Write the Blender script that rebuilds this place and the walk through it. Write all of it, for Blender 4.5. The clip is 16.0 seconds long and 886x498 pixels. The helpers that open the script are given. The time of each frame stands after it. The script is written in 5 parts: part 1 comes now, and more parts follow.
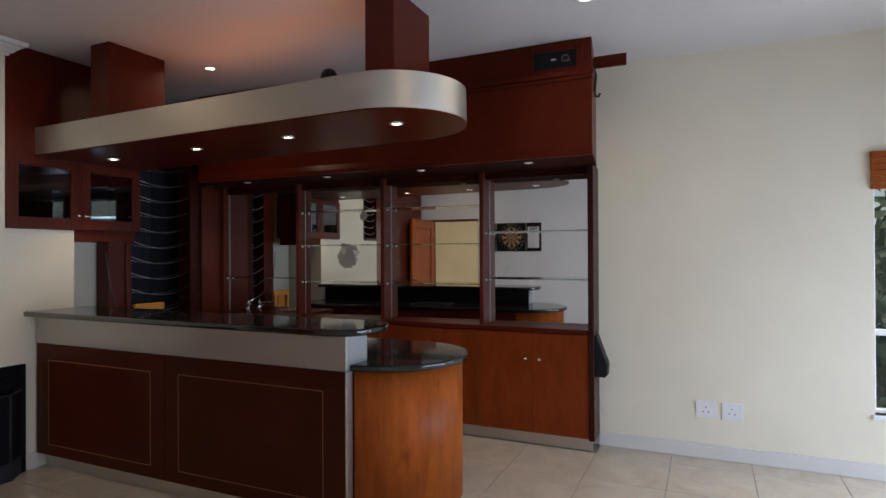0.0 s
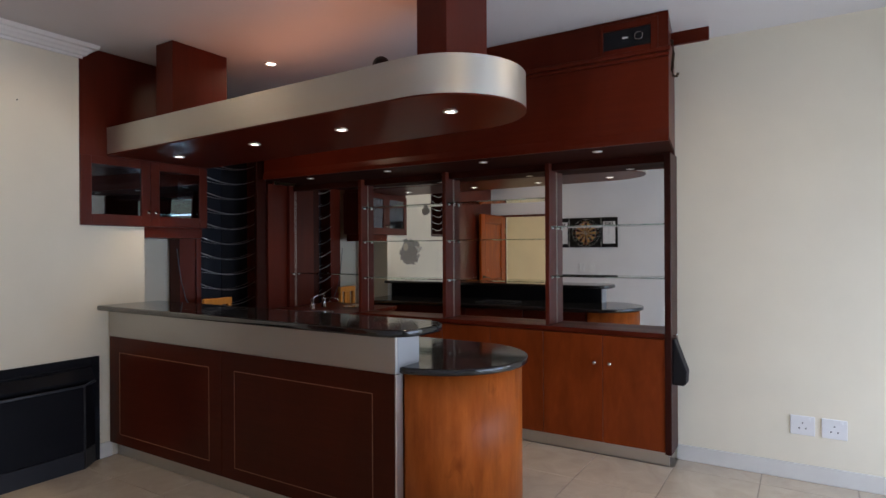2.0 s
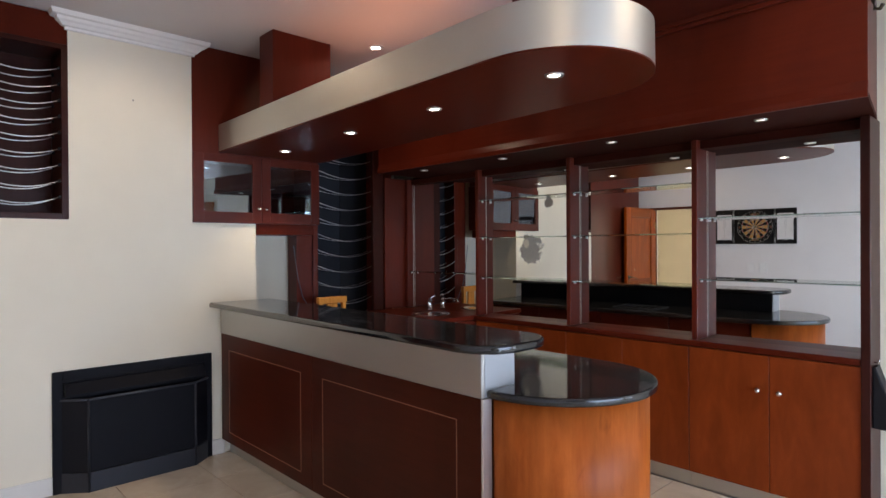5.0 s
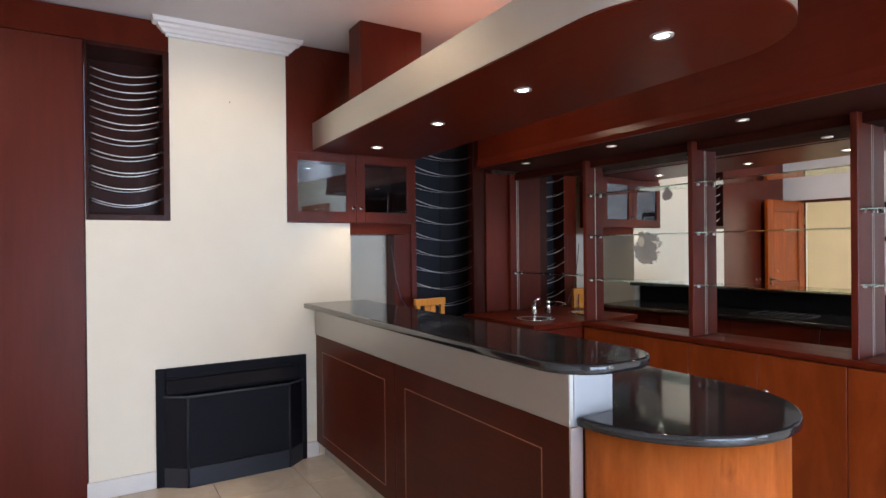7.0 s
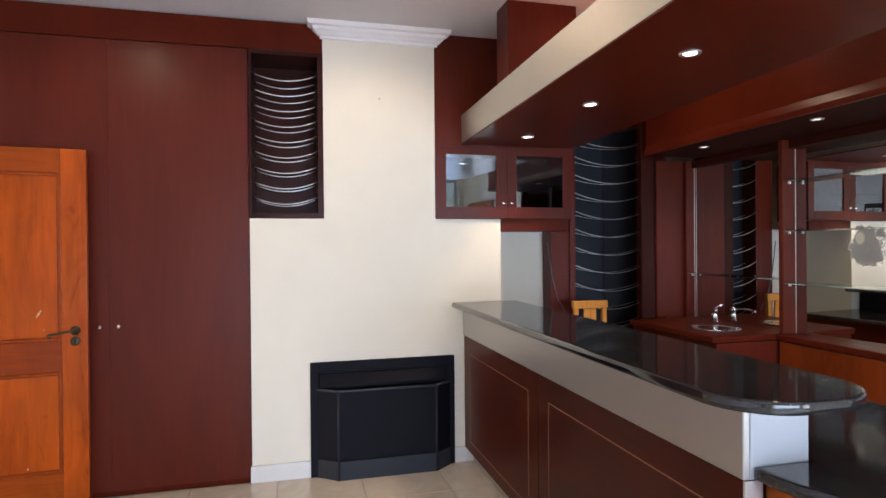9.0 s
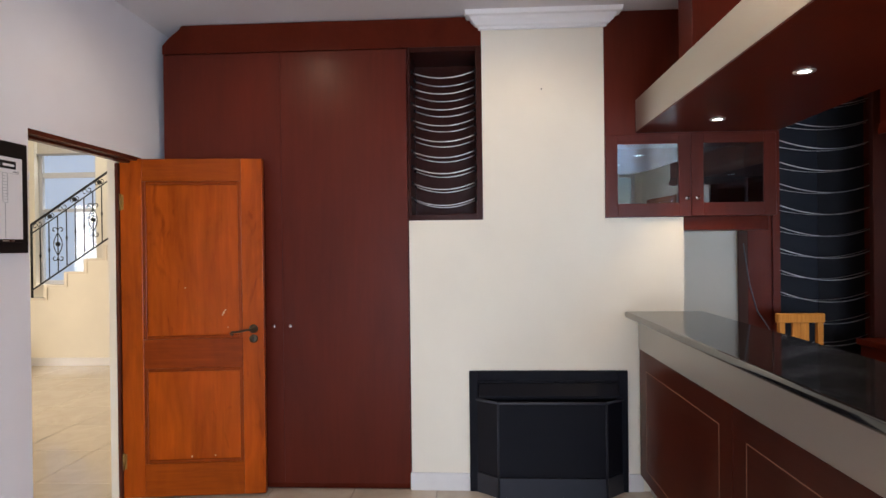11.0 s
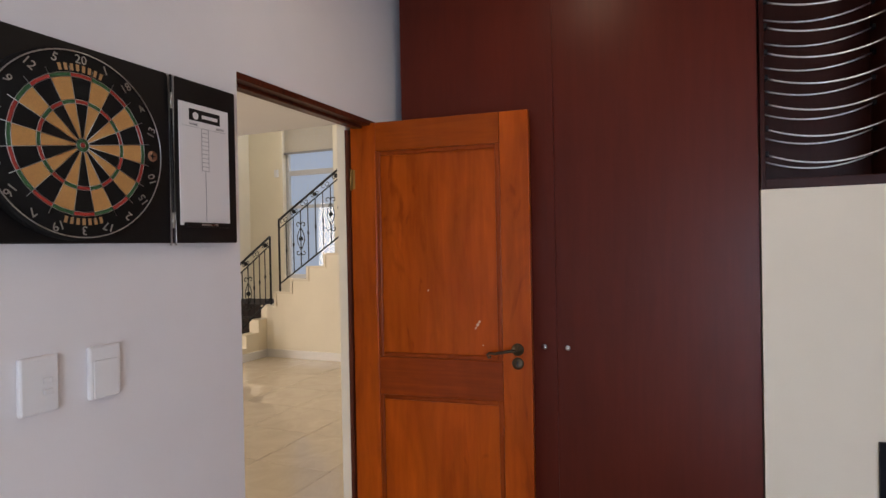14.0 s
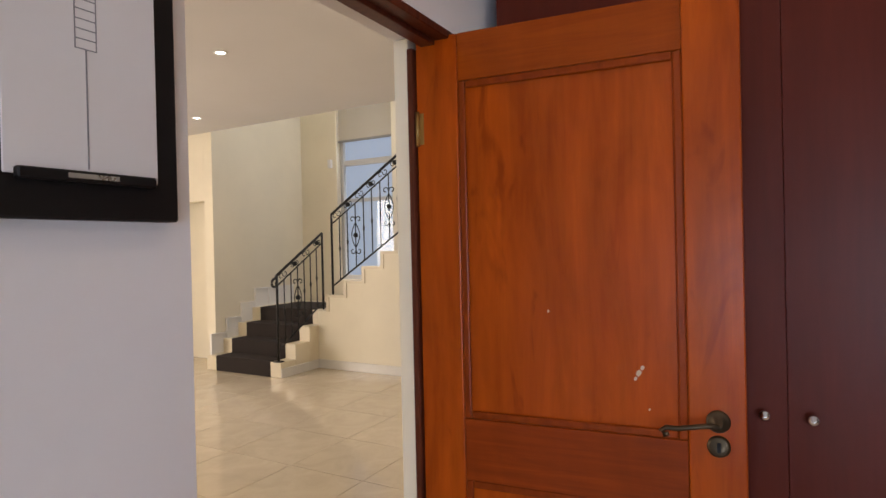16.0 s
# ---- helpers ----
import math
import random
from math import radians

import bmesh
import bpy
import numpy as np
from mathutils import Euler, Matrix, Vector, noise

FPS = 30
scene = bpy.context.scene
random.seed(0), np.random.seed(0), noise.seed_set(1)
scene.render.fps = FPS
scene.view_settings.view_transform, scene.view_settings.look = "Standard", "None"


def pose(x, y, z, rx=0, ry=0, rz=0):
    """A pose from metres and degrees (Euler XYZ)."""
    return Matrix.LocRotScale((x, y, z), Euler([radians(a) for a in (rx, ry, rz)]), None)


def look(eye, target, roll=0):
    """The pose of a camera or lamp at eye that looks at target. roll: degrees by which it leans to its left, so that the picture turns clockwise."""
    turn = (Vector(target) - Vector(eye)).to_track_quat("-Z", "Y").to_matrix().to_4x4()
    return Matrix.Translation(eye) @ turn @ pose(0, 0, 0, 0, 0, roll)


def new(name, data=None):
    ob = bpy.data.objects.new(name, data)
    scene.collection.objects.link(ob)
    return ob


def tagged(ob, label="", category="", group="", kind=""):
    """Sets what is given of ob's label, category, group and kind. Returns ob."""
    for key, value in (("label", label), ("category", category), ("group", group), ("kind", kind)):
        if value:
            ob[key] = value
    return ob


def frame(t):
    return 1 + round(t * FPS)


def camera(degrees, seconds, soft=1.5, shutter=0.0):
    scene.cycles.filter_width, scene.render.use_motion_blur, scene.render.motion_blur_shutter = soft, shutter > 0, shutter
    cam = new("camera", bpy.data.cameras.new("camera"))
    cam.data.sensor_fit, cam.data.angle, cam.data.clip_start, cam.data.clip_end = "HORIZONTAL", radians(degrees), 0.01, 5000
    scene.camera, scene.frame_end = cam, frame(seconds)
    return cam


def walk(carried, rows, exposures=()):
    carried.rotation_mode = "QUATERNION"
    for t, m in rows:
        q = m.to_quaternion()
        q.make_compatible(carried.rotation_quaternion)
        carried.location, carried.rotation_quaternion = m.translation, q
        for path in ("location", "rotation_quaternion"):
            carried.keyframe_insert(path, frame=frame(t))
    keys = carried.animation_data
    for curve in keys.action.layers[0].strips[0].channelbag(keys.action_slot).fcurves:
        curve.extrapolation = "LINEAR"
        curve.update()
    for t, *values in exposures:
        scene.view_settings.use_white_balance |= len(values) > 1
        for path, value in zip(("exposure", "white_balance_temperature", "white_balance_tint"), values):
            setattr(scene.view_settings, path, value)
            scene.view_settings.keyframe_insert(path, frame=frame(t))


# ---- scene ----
cam = camera(74.6, 16.0)
PATH = [
    (0, (0.335, 0.131, 1.488), (-0.49, 1.952, 1.499), -0.3),
    (0.5, (0.347, 0.13, 1.489), (-0.537, 1.924, 1.498), -0.3),
    (1, (0.37, 0.137, 1.488), (-0.575, 1.9, 1.495), -0.3),
    (1.5, (0.383, 0.212, 1.481), (-0.623, 1.941, 1.487), -0.3),
    (2, (0.339, 0.367, 1.487), (-0.717, 2.065, 1.486), -0.3),
    (2.5, (0.305, 0.481, 1.485), (-0.806, 2.145, 1.485), -0.3),
    (3, (0.289, 0.56, 1.489), (-0.883, 2.181, 1.483), -0.3),
    (3.5, (0.281, 0.656, 1.486), (-0.96, 2.224, 1.482), -0.3),
    (4, (0.283, 0.767, 1.488), (-1.048, 2.26, 1.482), -0.3),
    (6.5, (0.096, 1.196, 1.48), (-1.533, 2.357, 1.474), -0.5),
    (7, (0.084, 1.285, 1.483), (-1.624, 2.325, 1.476), -0.6),
    (7.5, (0.083, 1.362, 1.486), (-1.697, 2.272, 1.477), -0.7),
    (8, (0.04, 1.424, 1.46), (-1.808, 2.19, 1.457), -0.6),
    (10.5, (-0.318, 1.653, 1.519), (-2.317, 1.714, 1.5), -0.7),
    (11, (-0.363, 1.652, 1.502), (-2.361, 1.555, 1.494), -0.7),
    (11.5, (-0.4, 1.644, 1.496), (-2.387, 1.418, 1.489), -0.8),
    (12, (-0.508, 1.571, 1.489), (-2.47, 1.181, 1.478), -0.9),
    (12.5, (-0.713, 1.432, 1.493), (-2.647, 0.926, 1.483), -0.9),
    (13, (-0.929, 1.313, 1.485), (-2.841, 0.724, 1.473), -1.0),
    (13.5, (-1.159, 1.201, 1.488), (-3.036, 0.51, 1.478), -1.0),
    (14, (-1.406, 1.034, 1.475), (-3.241, 0.239, 1.462), -1.1),
    (14.5, (-1.632, 0.9, 1.461), (-3.448, 0.062, 1.448), -1.2),
    (15, (-1.893, 0.764, 1.467), (-3.688, -0.117, 1.454), -1.3),
    (15.5, (-2.104, 0.6, 1.461), (-3.871, -0.336, 1.449), -1.3),
    (16, (-2.309, 0.434, 1.453), (-4.055, -0.541, 1.441), -1.3),
]
walk(cam, [(t, look(eye, target, roll)) for t, eye, target, roll in PATH],
     [(0, -0.74, 6650, 17), (2, -0.52, 6600, 18), (4, -0.12, 6550, 18), (7, 0.46, 6500, 19), (8.2, 0.62, 6500, 19), (10.5, 0.55, 6500, 19), (11, 0.28, 6600, 19), (12, -0.15, 6650, 19), (13, -0.41, 6700, 20), (15.3, 0.13, 6800, 22), (16, -0.10, 6800, 21)])

# ---- world, sun, lamps ----
world = bpy.data.worlds.new("sky")
scene.world = world
world.use_nodes = True
wn = world.node_tree.nodes
sky = wn.new("ShaderNodeTexSky")
sky.sky_type = 'NISHITA'
sky.sun_disc = False
sky.sun_elevation = radians(50)
sky.sun_rotation = radians(200)
wn["Background"].inputs[1].default_value = 0.12
world.node_tree.links.new(sky.outputs[0], wn["Background"].inputs[0])
sun_data = bpy.data.lights.new("sun", 'SUN')
sun_data.energy, sun_data.angle, sun_data.color = 3.0, radians(0.5), (1.0, 0.95, 0.88)
sun_ob = new("sun", sun_data)
sun_ob.matrix_world = look((0, 0, 20), (2, -6, 0))


def area_lamp(name, eye, target, w, h, watts, colour):
    d = bpy.data.lights.new(name, 'AREA')
    d.shape, d.size, d.size_y, d.energy, d.color = 'RECTANGLE', w, h, watts, colour
    o = new(name, d)
    o.matrix_world = look(eye, target)
    return o


def spot_lamp(name, eye, watts, colour, spread=95, radius=0.03, target=None):
    d = bpy.data.lights.new(name, 'SPOT')
    d.energy, d.color, d.spot_size, d.spot_blend, d.shadow_soft_size = watts, colour, radians(spread), 0.6, radius
    o = new(name, d)
    o.matrix_world = look(eye, target or (eye[0], eye[1] + 0.001, eye[2] - 1))
    return o


DAY = (0.84, 0.92, 1.0)
WARM = (1.0, 0.81, 0.54)
# Daylight in the openings of the glazed doors, the window and the stair window.
area_lamp("glazed_door_daylight", (3.12, 3.0, 0.98), (0, 2.95, -1.2), 3.1, 1.8, 180, (0.60, 0.77, 1.0))
area_lamp("window_daylight", (2.14, 4.86, 1.3), (1.6, 0, 0.8), 0.9, 1.6, 40, DAY)
area_lamp("stair_window_daylight", (-9.02, -4.45, 2.35), (-6, -4.45, 2.35), 1.05, 2.75, 3.5, (0.66, 0.80, 1.0))
# Added fill lamp high in the stair well, where the wall has no window.
area_lamp("stair_well_fill", (-8.83, -3.2, 4.55), (-6.5, -4.6, 1.5), 2.4, 1.0, 84, DAY)
# Added fill lamp that brightens the hall from assumed glazing out of view.
area_lamp("hall_fill_daylight", (-3.0, -7.45, 1.5), (-4.5, 0, 1.0), 2.6, 2.2, 170, (1.0, 0.95, 0.84))

# ---- materials ----


def tree(name):
    m = bpy.data.materials.new(name)
    m.use_nodes = True
    return m, m.node_tree.nodes, m.node_tree.links, m.node_tree.nodes["Principled BSDF"]


def ramp(n, l, src, stops):
    r = n.new("ShaderNodeValToRGB")
    e = r.color_ramp.elements
    while len(e) < len(stops):
        e.new(0.5)
    for i, (p, c) in enumerate(stops):
        e[i].position, e[i].color = p, (*c, 1)
    l.new(src, r.inputs[0])
    return r.outputs[0]


def coords(n, l, scale, turn=(0, 0, 0), kind="Object"):
    tc, mp = n.new("ShaderNodeTexCoord"), n.new("ShaderNodeMapping")
    mp.inputs["Scale"].default_value, mp.inputs["Rotation"].default_value = scale, turn
    l.new(tc.outputs[kind], mp.inputs[0])
    return mp.outputs[0]


def noise_tex(n, l, vec, scale, detail=5, rough=0.6, distort=0.0):
    t = n.new("ShaderNodeTexNoise")
    t.inputs["Scale"].default_value, t.inputs["Detail"].default_value = scale, detail
    t.inputs["Roughness"].default_value, t.inputs["Distortion"].default_value = rough, distort
    l.new(vec, t.inputs["Vector"])
    return t.outputs["Fac"]


def mixed(n, l, a, b, fac, blend='MULTIPLY'):
    m = n.new("ShaderNodeMix")
    m.data_type, m.blend_type = 'RGBA', blend
    for sock, v in ((m.inputs[6], a), (m.inputs[7], b), (m.inputs[0], fac)):
        if hasattr(v, "is_linked"):
            l.new(v, sock)
        elif isinstance(v, tuple):
            sock.default_value = (*v, 1)
        else:
            sock.default_value = v
    return m.outputs[2]


def bumped(n, l, p, height, strength, dist=0.002):
    b = n.new("ShaderNodeBump")
    b.inputs["Strength"].default_value, b.inputs["Distance"].default_value = strength, dist
    l.new(height, b.inputs["Height"])
    l.new(b.outputs[0], p.inputs["Normal"])


def wood(name, dark, mid, light, rough=0.32, grain=(14, 14, 0.7), coat=0.15, patches=1.3, lo=0.74, hi=1.12, spec=0.13, streak=0.0):
    m, n, l, p = tree(name)
    v = coords(n, l, grain)
    fine = noise_tex(n, l, v, 6.0, 8, 0.65, 0.6)
    base = ramp(n, l, fine, [(0.28, dark), (0.52, mid), (0.78, light)])
    big = noise_tex(n, l, coords(n, l, (1.6, 1.6, 0.5)), patches, 4, 0.55, 0.8)
    tone = ramp(n, l, big, [(0.28, (lo, lo * 0.96, lo * 0.93)), (0.72, (hi, hi, hi * 0.98))])
    col = mixed(n, l, base, tone, 0.85)
    if streak:
        long = noise_tex(n, l, coords(n, l, (7, 7, 0.7)), 2.4, 6, 0.62, 0.7)
        lines = ramp(n, l, long, [(0.34, (1 - streak, (1 - streak) * 0.9, (1 - streak) * 0.8)), (0.5, (1.0, 1.0, 1.0)), (0.68, (1.14, 1.2, 1.25))])
        knots = noise_tex(n, l, coords(n, l, (5, 5, 1.3)), 2.0, 3, 0.5, 1.6)
        col = mixed(n, l, mixed(n, l, col, lines, 1.0), ramp(n, l, knots, [(0.24, (0.55, 0.45, 0.4)), (0.37, (1.0, 1.0, 1.0))]), 0.8)
    l.new(col, p.inputs["Base Color"])
    r = ramp(n, l, big, [(0.3, (rough * 0.96,) * 3), (0.7, (rough * 1.06,) * 3)])
    l.new(r, p.inputs["Roughness"])
    p.inputs["Coat Weight"].default_value, p.inputs["Coat Roughness"].default_value = coat, 0.22
    p.inputs["Specular IOR Level"].default_value = spec
    bumped(n, l, p, fine, 0.006, 0.0006)
    return m


def paint(name, colour, rough=0.75, blotch=0.06, bump=0.12):
    m, n, l, p = tree(name)
    v = coords(n, l, (1, 1, 1))
    big = noise_tex(n, l, v, 1.1, 4, 0.6)
    tone = ramp(n, l, big, [(0.3, (1 - blotch,) * 3), (0.7, (1 + blotch * 0.5,) * 3)])
    l.new(mixed(n, l, colour, tone, 1.0), p.inputs["Base Color"])
    p.inputs["Roughness"].default_value = rough
    bumped(n, l, p, noise_tex(n, l, v, 90, 4, 0.6), bump, 0.0015)
    return m


def plain(name, colour, rough=0.5, metal=0.0, scale=30.0, var=0.12, spec=0.5):
    m, n, l, p = tree(name)
    v = coords(n, l, (1, 1, 1))
    t = noise_tex(n, l, v, scale, 4)
    tone = ramp(n, l, t, [(0.2, (1 - var,) * 3), (0.8, (1 + var * 0.6,) * 3)])
    l.new(mixed(n, l, colour, tone, 1.0), p.inputs["Base Color"])
    l.new(ramp(n, l, t, [(0.25, (rough * 0.85,) * 3), (0.75, (min(1, rough * 1.2),) * 3)]), p.inputs["Roughness"])
    p.inputs["Metallic"].default_value, p.inputs["Specular IOR Level"].default_value = metal, spec
    return m


def steel(name, colour=(0.62, 0.61, 0.58), rough=0.34, grain=(1.5, 1.5, 160), aniso=0.5, relief=0.06, turn=0.0):
    m, n, l, p = tree(name)
    t = noise_tex(n, l, coords(n, l, grain), 3.0, 6, 0.7)
    l.new(mixed(n, l, colour, ramp(n, l, t, [(0.3, (0.95,) * 3), (0.7, (1.02,) * 3)]), 1.0), p.inputs["Base Color"])
    l.new(ramp(n, l, t, [(0.25, (rough * 0.92,) * 3), (0.75, (rough * 1.1,) * 3)]), p.inputs["Roughness"])
    p.inputs["Metallic"].default_value = 1.0
    bumped(n, l, p, t, relief, 0.0006)
    p.inputs["Anisotropic"].default_value, p.inputs["Anisotropic Rotation"].default_value = aniso, turn
    tg = n.new("ShaderNodeTangent")
    tg.direction_type, tg.axis = 'RADIAL', 'Z'
    l.new(tg.outputs[0], p.inputs["Tangent"])
    return m


def granite(name):
    m, n, l, p = tree(name)
    v = coords(n, l, (1, 1, 1))
    t = noise_tex(n, l, v, 160, 3, 0.7)
    c = ramp(n, l, t, [(0.45, (0.008, 0.008, 0.010)), (0.62, (0.016, 0.017, 0.019)), (0.74, (0.10, 0.10, 0.105))])
    l.new(c, p.inputs["Base Color"])
    p.inputs["Roughness"].default_value = 0.07
    p.inputs["Specular IOR Level"].default_value = 0.6
    return m


def glass(name, tint=(0.95, 1.0, 0.98), rough=0.0):
    m, n, l, p = tree(name)
    p.inputs["Base Color"].default_value = (*tint, 1)
    p.inputs["Transmission Weight"].default_value = 1.0
    p.inputs["Roughness"].default_value = rough
    p.inputs["IOR"].default_value = 1.45
    return m


def glow(name, colour, strength):
    m, n, l, p = tree(name)
    p.inputs["Base Color"].default_value = (*colour, 1)
    p.inputs["Emission Color"].default_value = (*colour, 1)
    p.inputs["Emission Strength"].default_value = strength
    return m


def tile_mat(name, a, b, rough=0.12):
    m, n, l, p = tree(name)
    v = coords(n, l, (1, 1, 1), kind="Object")
    info = n.new("ShaderNodeObjectInfo")
    add = n.new("ShaderNodeVectorMath")
    add.operation = 'ADD'
    mul = n.new("ShaderNodeMath")
    mul.operation, mul.inputs[1].default_value = 'MULTIPLY', 40.0
    l.new(info.outputs["Random"], mul.inputs[0])
    l.new(v, add.inputs[0])
    l.new(mul.outputs[0], add.inputs[1])
    t = noise_tex(n, l, add.outputs[0], 4.0, 6, 0.62, 1.2)
    base = ramp(n, l, t, [(0.3, a), (0.7, b)])
    tone = ramp(n, l, info.outputs["Random"], [(0.0, (0.97, 0.97, 0.97)), (1.0, (1.02, 1.02, 1.02))])
    l.new(mixed(n, l, base, tone, 1.0), p.inputs["Base Color"])
    l.new(ramp(n, l, t, [(0.3, (rough * 0.8,) * 3), (0.75, (rough * 1.8,) * 3)]), p.inputs["Roughness"])
    return m


MAHOG = wood("mahogany_veneer", (0.090, 0.0118, 0.0048), (0.099, 0.0131, 0.0053), (0.109, 0.0150, 0.0061), 0.36, (6, 6, 0.4), 0.03, spec=0.20)
MAHOG_H = wood("mahogany_veneer_across", (0.086, 0.0112, 0.0045), (0.095, 0.0125, 0.0050), (0.105, 0.0143, 0.0058), 0.30, (0.4, 6, 6), 0.0, spec=0.09)
MAHOG_F = wood("brown_mahogany_veneer", (0.050, 0.0082, 0.0036), (0.057, 0.0094, 0.0041), (0.065, 0.0110, 0.0048), 0.34, (0.4, 6, 6), 0.02)
# Darker mahogany for the niche boards, end panel and edge post.
MAHOG_D = wood("dark_mahogany", (0.030, 0.0060, 0.0036), (0.036, 0.0072, 0.0042), (0.044, 0.0086, 0.0050), 0.34, (6, 6, 0.4), 0.04)
# Darker, duller mahogany copy: shade under the bulkhead is put into the colour.
MAHOG_U = wood("shaded_mahogany", (0.034, 0.0062, 0.0034), (0.040, 0.0074, 0.0040), (0.048, 0.0088, 0.0048), 0.62, (0.4, 6, 6), 0.0, spec=0.05)
CHERRY_D = wood("red_cherry_veneer", (0.195, 0.033, 0.0060), (0.225, 0.040, 0.0074), (0.255, 0.049, 0.0095), 0.36, (3, 3, 0.8), 0.04, 3.0, 0.7, 1.14)
CHERRY = wood("cherry_veneer", (0.30, 0.066, 0.0095), (0.35, 0.082, 0.0125), (0.40, 0.102, 0.0175), 0.42, (3, 3, 0.8), 0.02, 4.0, 0.66, 1.16, streak=0.10)
DOORWOOD = wood("meranti_door", (0.37, 0.058, 0.0022), (0.41, 0.069, 0.0026), (0.45, 0.082, 0.0034), 0.30, (5, 5, 0.35), 0.10, 4.2, 0.66, 1.18, spec=0.16, streak=0.13)
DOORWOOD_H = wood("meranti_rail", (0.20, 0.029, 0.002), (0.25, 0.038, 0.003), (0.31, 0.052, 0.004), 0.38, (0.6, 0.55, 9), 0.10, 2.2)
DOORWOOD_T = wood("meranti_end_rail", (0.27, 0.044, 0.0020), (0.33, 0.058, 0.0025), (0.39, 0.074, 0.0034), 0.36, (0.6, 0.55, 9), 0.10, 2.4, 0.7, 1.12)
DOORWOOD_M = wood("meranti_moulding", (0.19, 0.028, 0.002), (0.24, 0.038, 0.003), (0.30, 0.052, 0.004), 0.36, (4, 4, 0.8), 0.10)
FRAMEWOOD = wood("dark_door_frame", (0.055, 0.012, 0.006), (0.10, 0.022, 0.010), (0.15, 0.036, 0.015), 0.38, (10, 10, 0.6))
PINE = wood("honey_pine", (0.46, 0.17, 0.030), (0.58, 0.24, 0.045), (0.66, 0.30, 0.07), 0.4, (12, 12, 0.8), 0.1)
INLAY = plain("pale_inlay", (0.22, 0.10, 0.05), 0.4)
CREAM = paint("cream_wall_paint", (0.80, 0.738, 0.597))
LILAC = paint("off_white_wall_paint", (0.765, 0.750, 0.755))
CEIL = paint("white_ceiling_paint", (0.66, 0.64, 0.64), 0.85, 0.03)
HALLPAINT = paint("hall_cream_paint", (0.82, 0.76, 0.61))
PLASTER = paint("white_plaster_moulding", (0.82, 0.81, 0.78), 0.7, 0.03, 0.03)
SKIRT = plain("skirting_tile", (0.70, 0.68, 0.64), 0.2, 0, 6, 0.06)
HALLGROUT = plain("pale_grout", (0.60, 0.51, 0.39), 0.8, 0, 60)
GROUT = plain("grout", (0.30, 0.26, 0.22), 0.9, 0, 60)
TILE = tile_mat("glazed_floor_tile", (0.50, 0.42, 0.33), (0.60, 0.52, 0.42), 0.10)
HALLTILE = tile_mat("polished_hall_tile", (0.57, 0.48, 0.36), (0.66, 0.57, 0.43), 0.06)
STEEL = steel("brushed_steel")
STEEL_F = steel("dull_brushed_steel", (0.44, 0.425, 0.395), 0.45, (0.12, 0.12, 900), 0.4, 0.02)
STEEL_V = steel("brushed_steel_band", (0.58, 0.56, 0.51), 0.50, (0.12, 0.12, 900), 0.35, 0.01, 0.25)
SATIN = plain("satin_chrome", (0.88, 0.88, 0.88), 0.40, 1.0, 20, 0.05)
STEEL_E = steel("brushed_steel_end", (0.36, 0.37, 0.38), 0.58, (160, 160, 1.5), 0.2, 0.03)
CHROME = plain("polished_chrome", (0.80, 0.80, 0.80), 0.10, 1.0, 20, 0.04)
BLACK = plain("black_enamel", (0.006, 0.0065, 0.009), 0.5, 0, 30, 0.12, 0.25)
FIREBLACK = plain("matt_black_steel", (0.0042, 0.0048, 0.0085), 0.6, 0, 220, 0.35, 0.16)
SMOKE = plain("dark_grey_steel", (0.022, 0.024, 0.032), 0.4, 0.2, 30, 0.12, 0.3)
NAVY = plain("dark_navy_board", (0.008, 0.011, 0.018), 0.5, 0, 30, 0.12, 0.25)
GRANITE = granite("polished_black_granite")
GLASS = glass("clear_glass")
TINTED = glass("reflective_tinted_glass", (0.52, 0.57, 0.62))
TINTED.node_tree.nodes["Principled BSDF"].inputs["Metallic"].default_value = 0.24
GLASS_EDGE = glass("greenish_shelf_glass", (0.72, 0.92, 0.84))


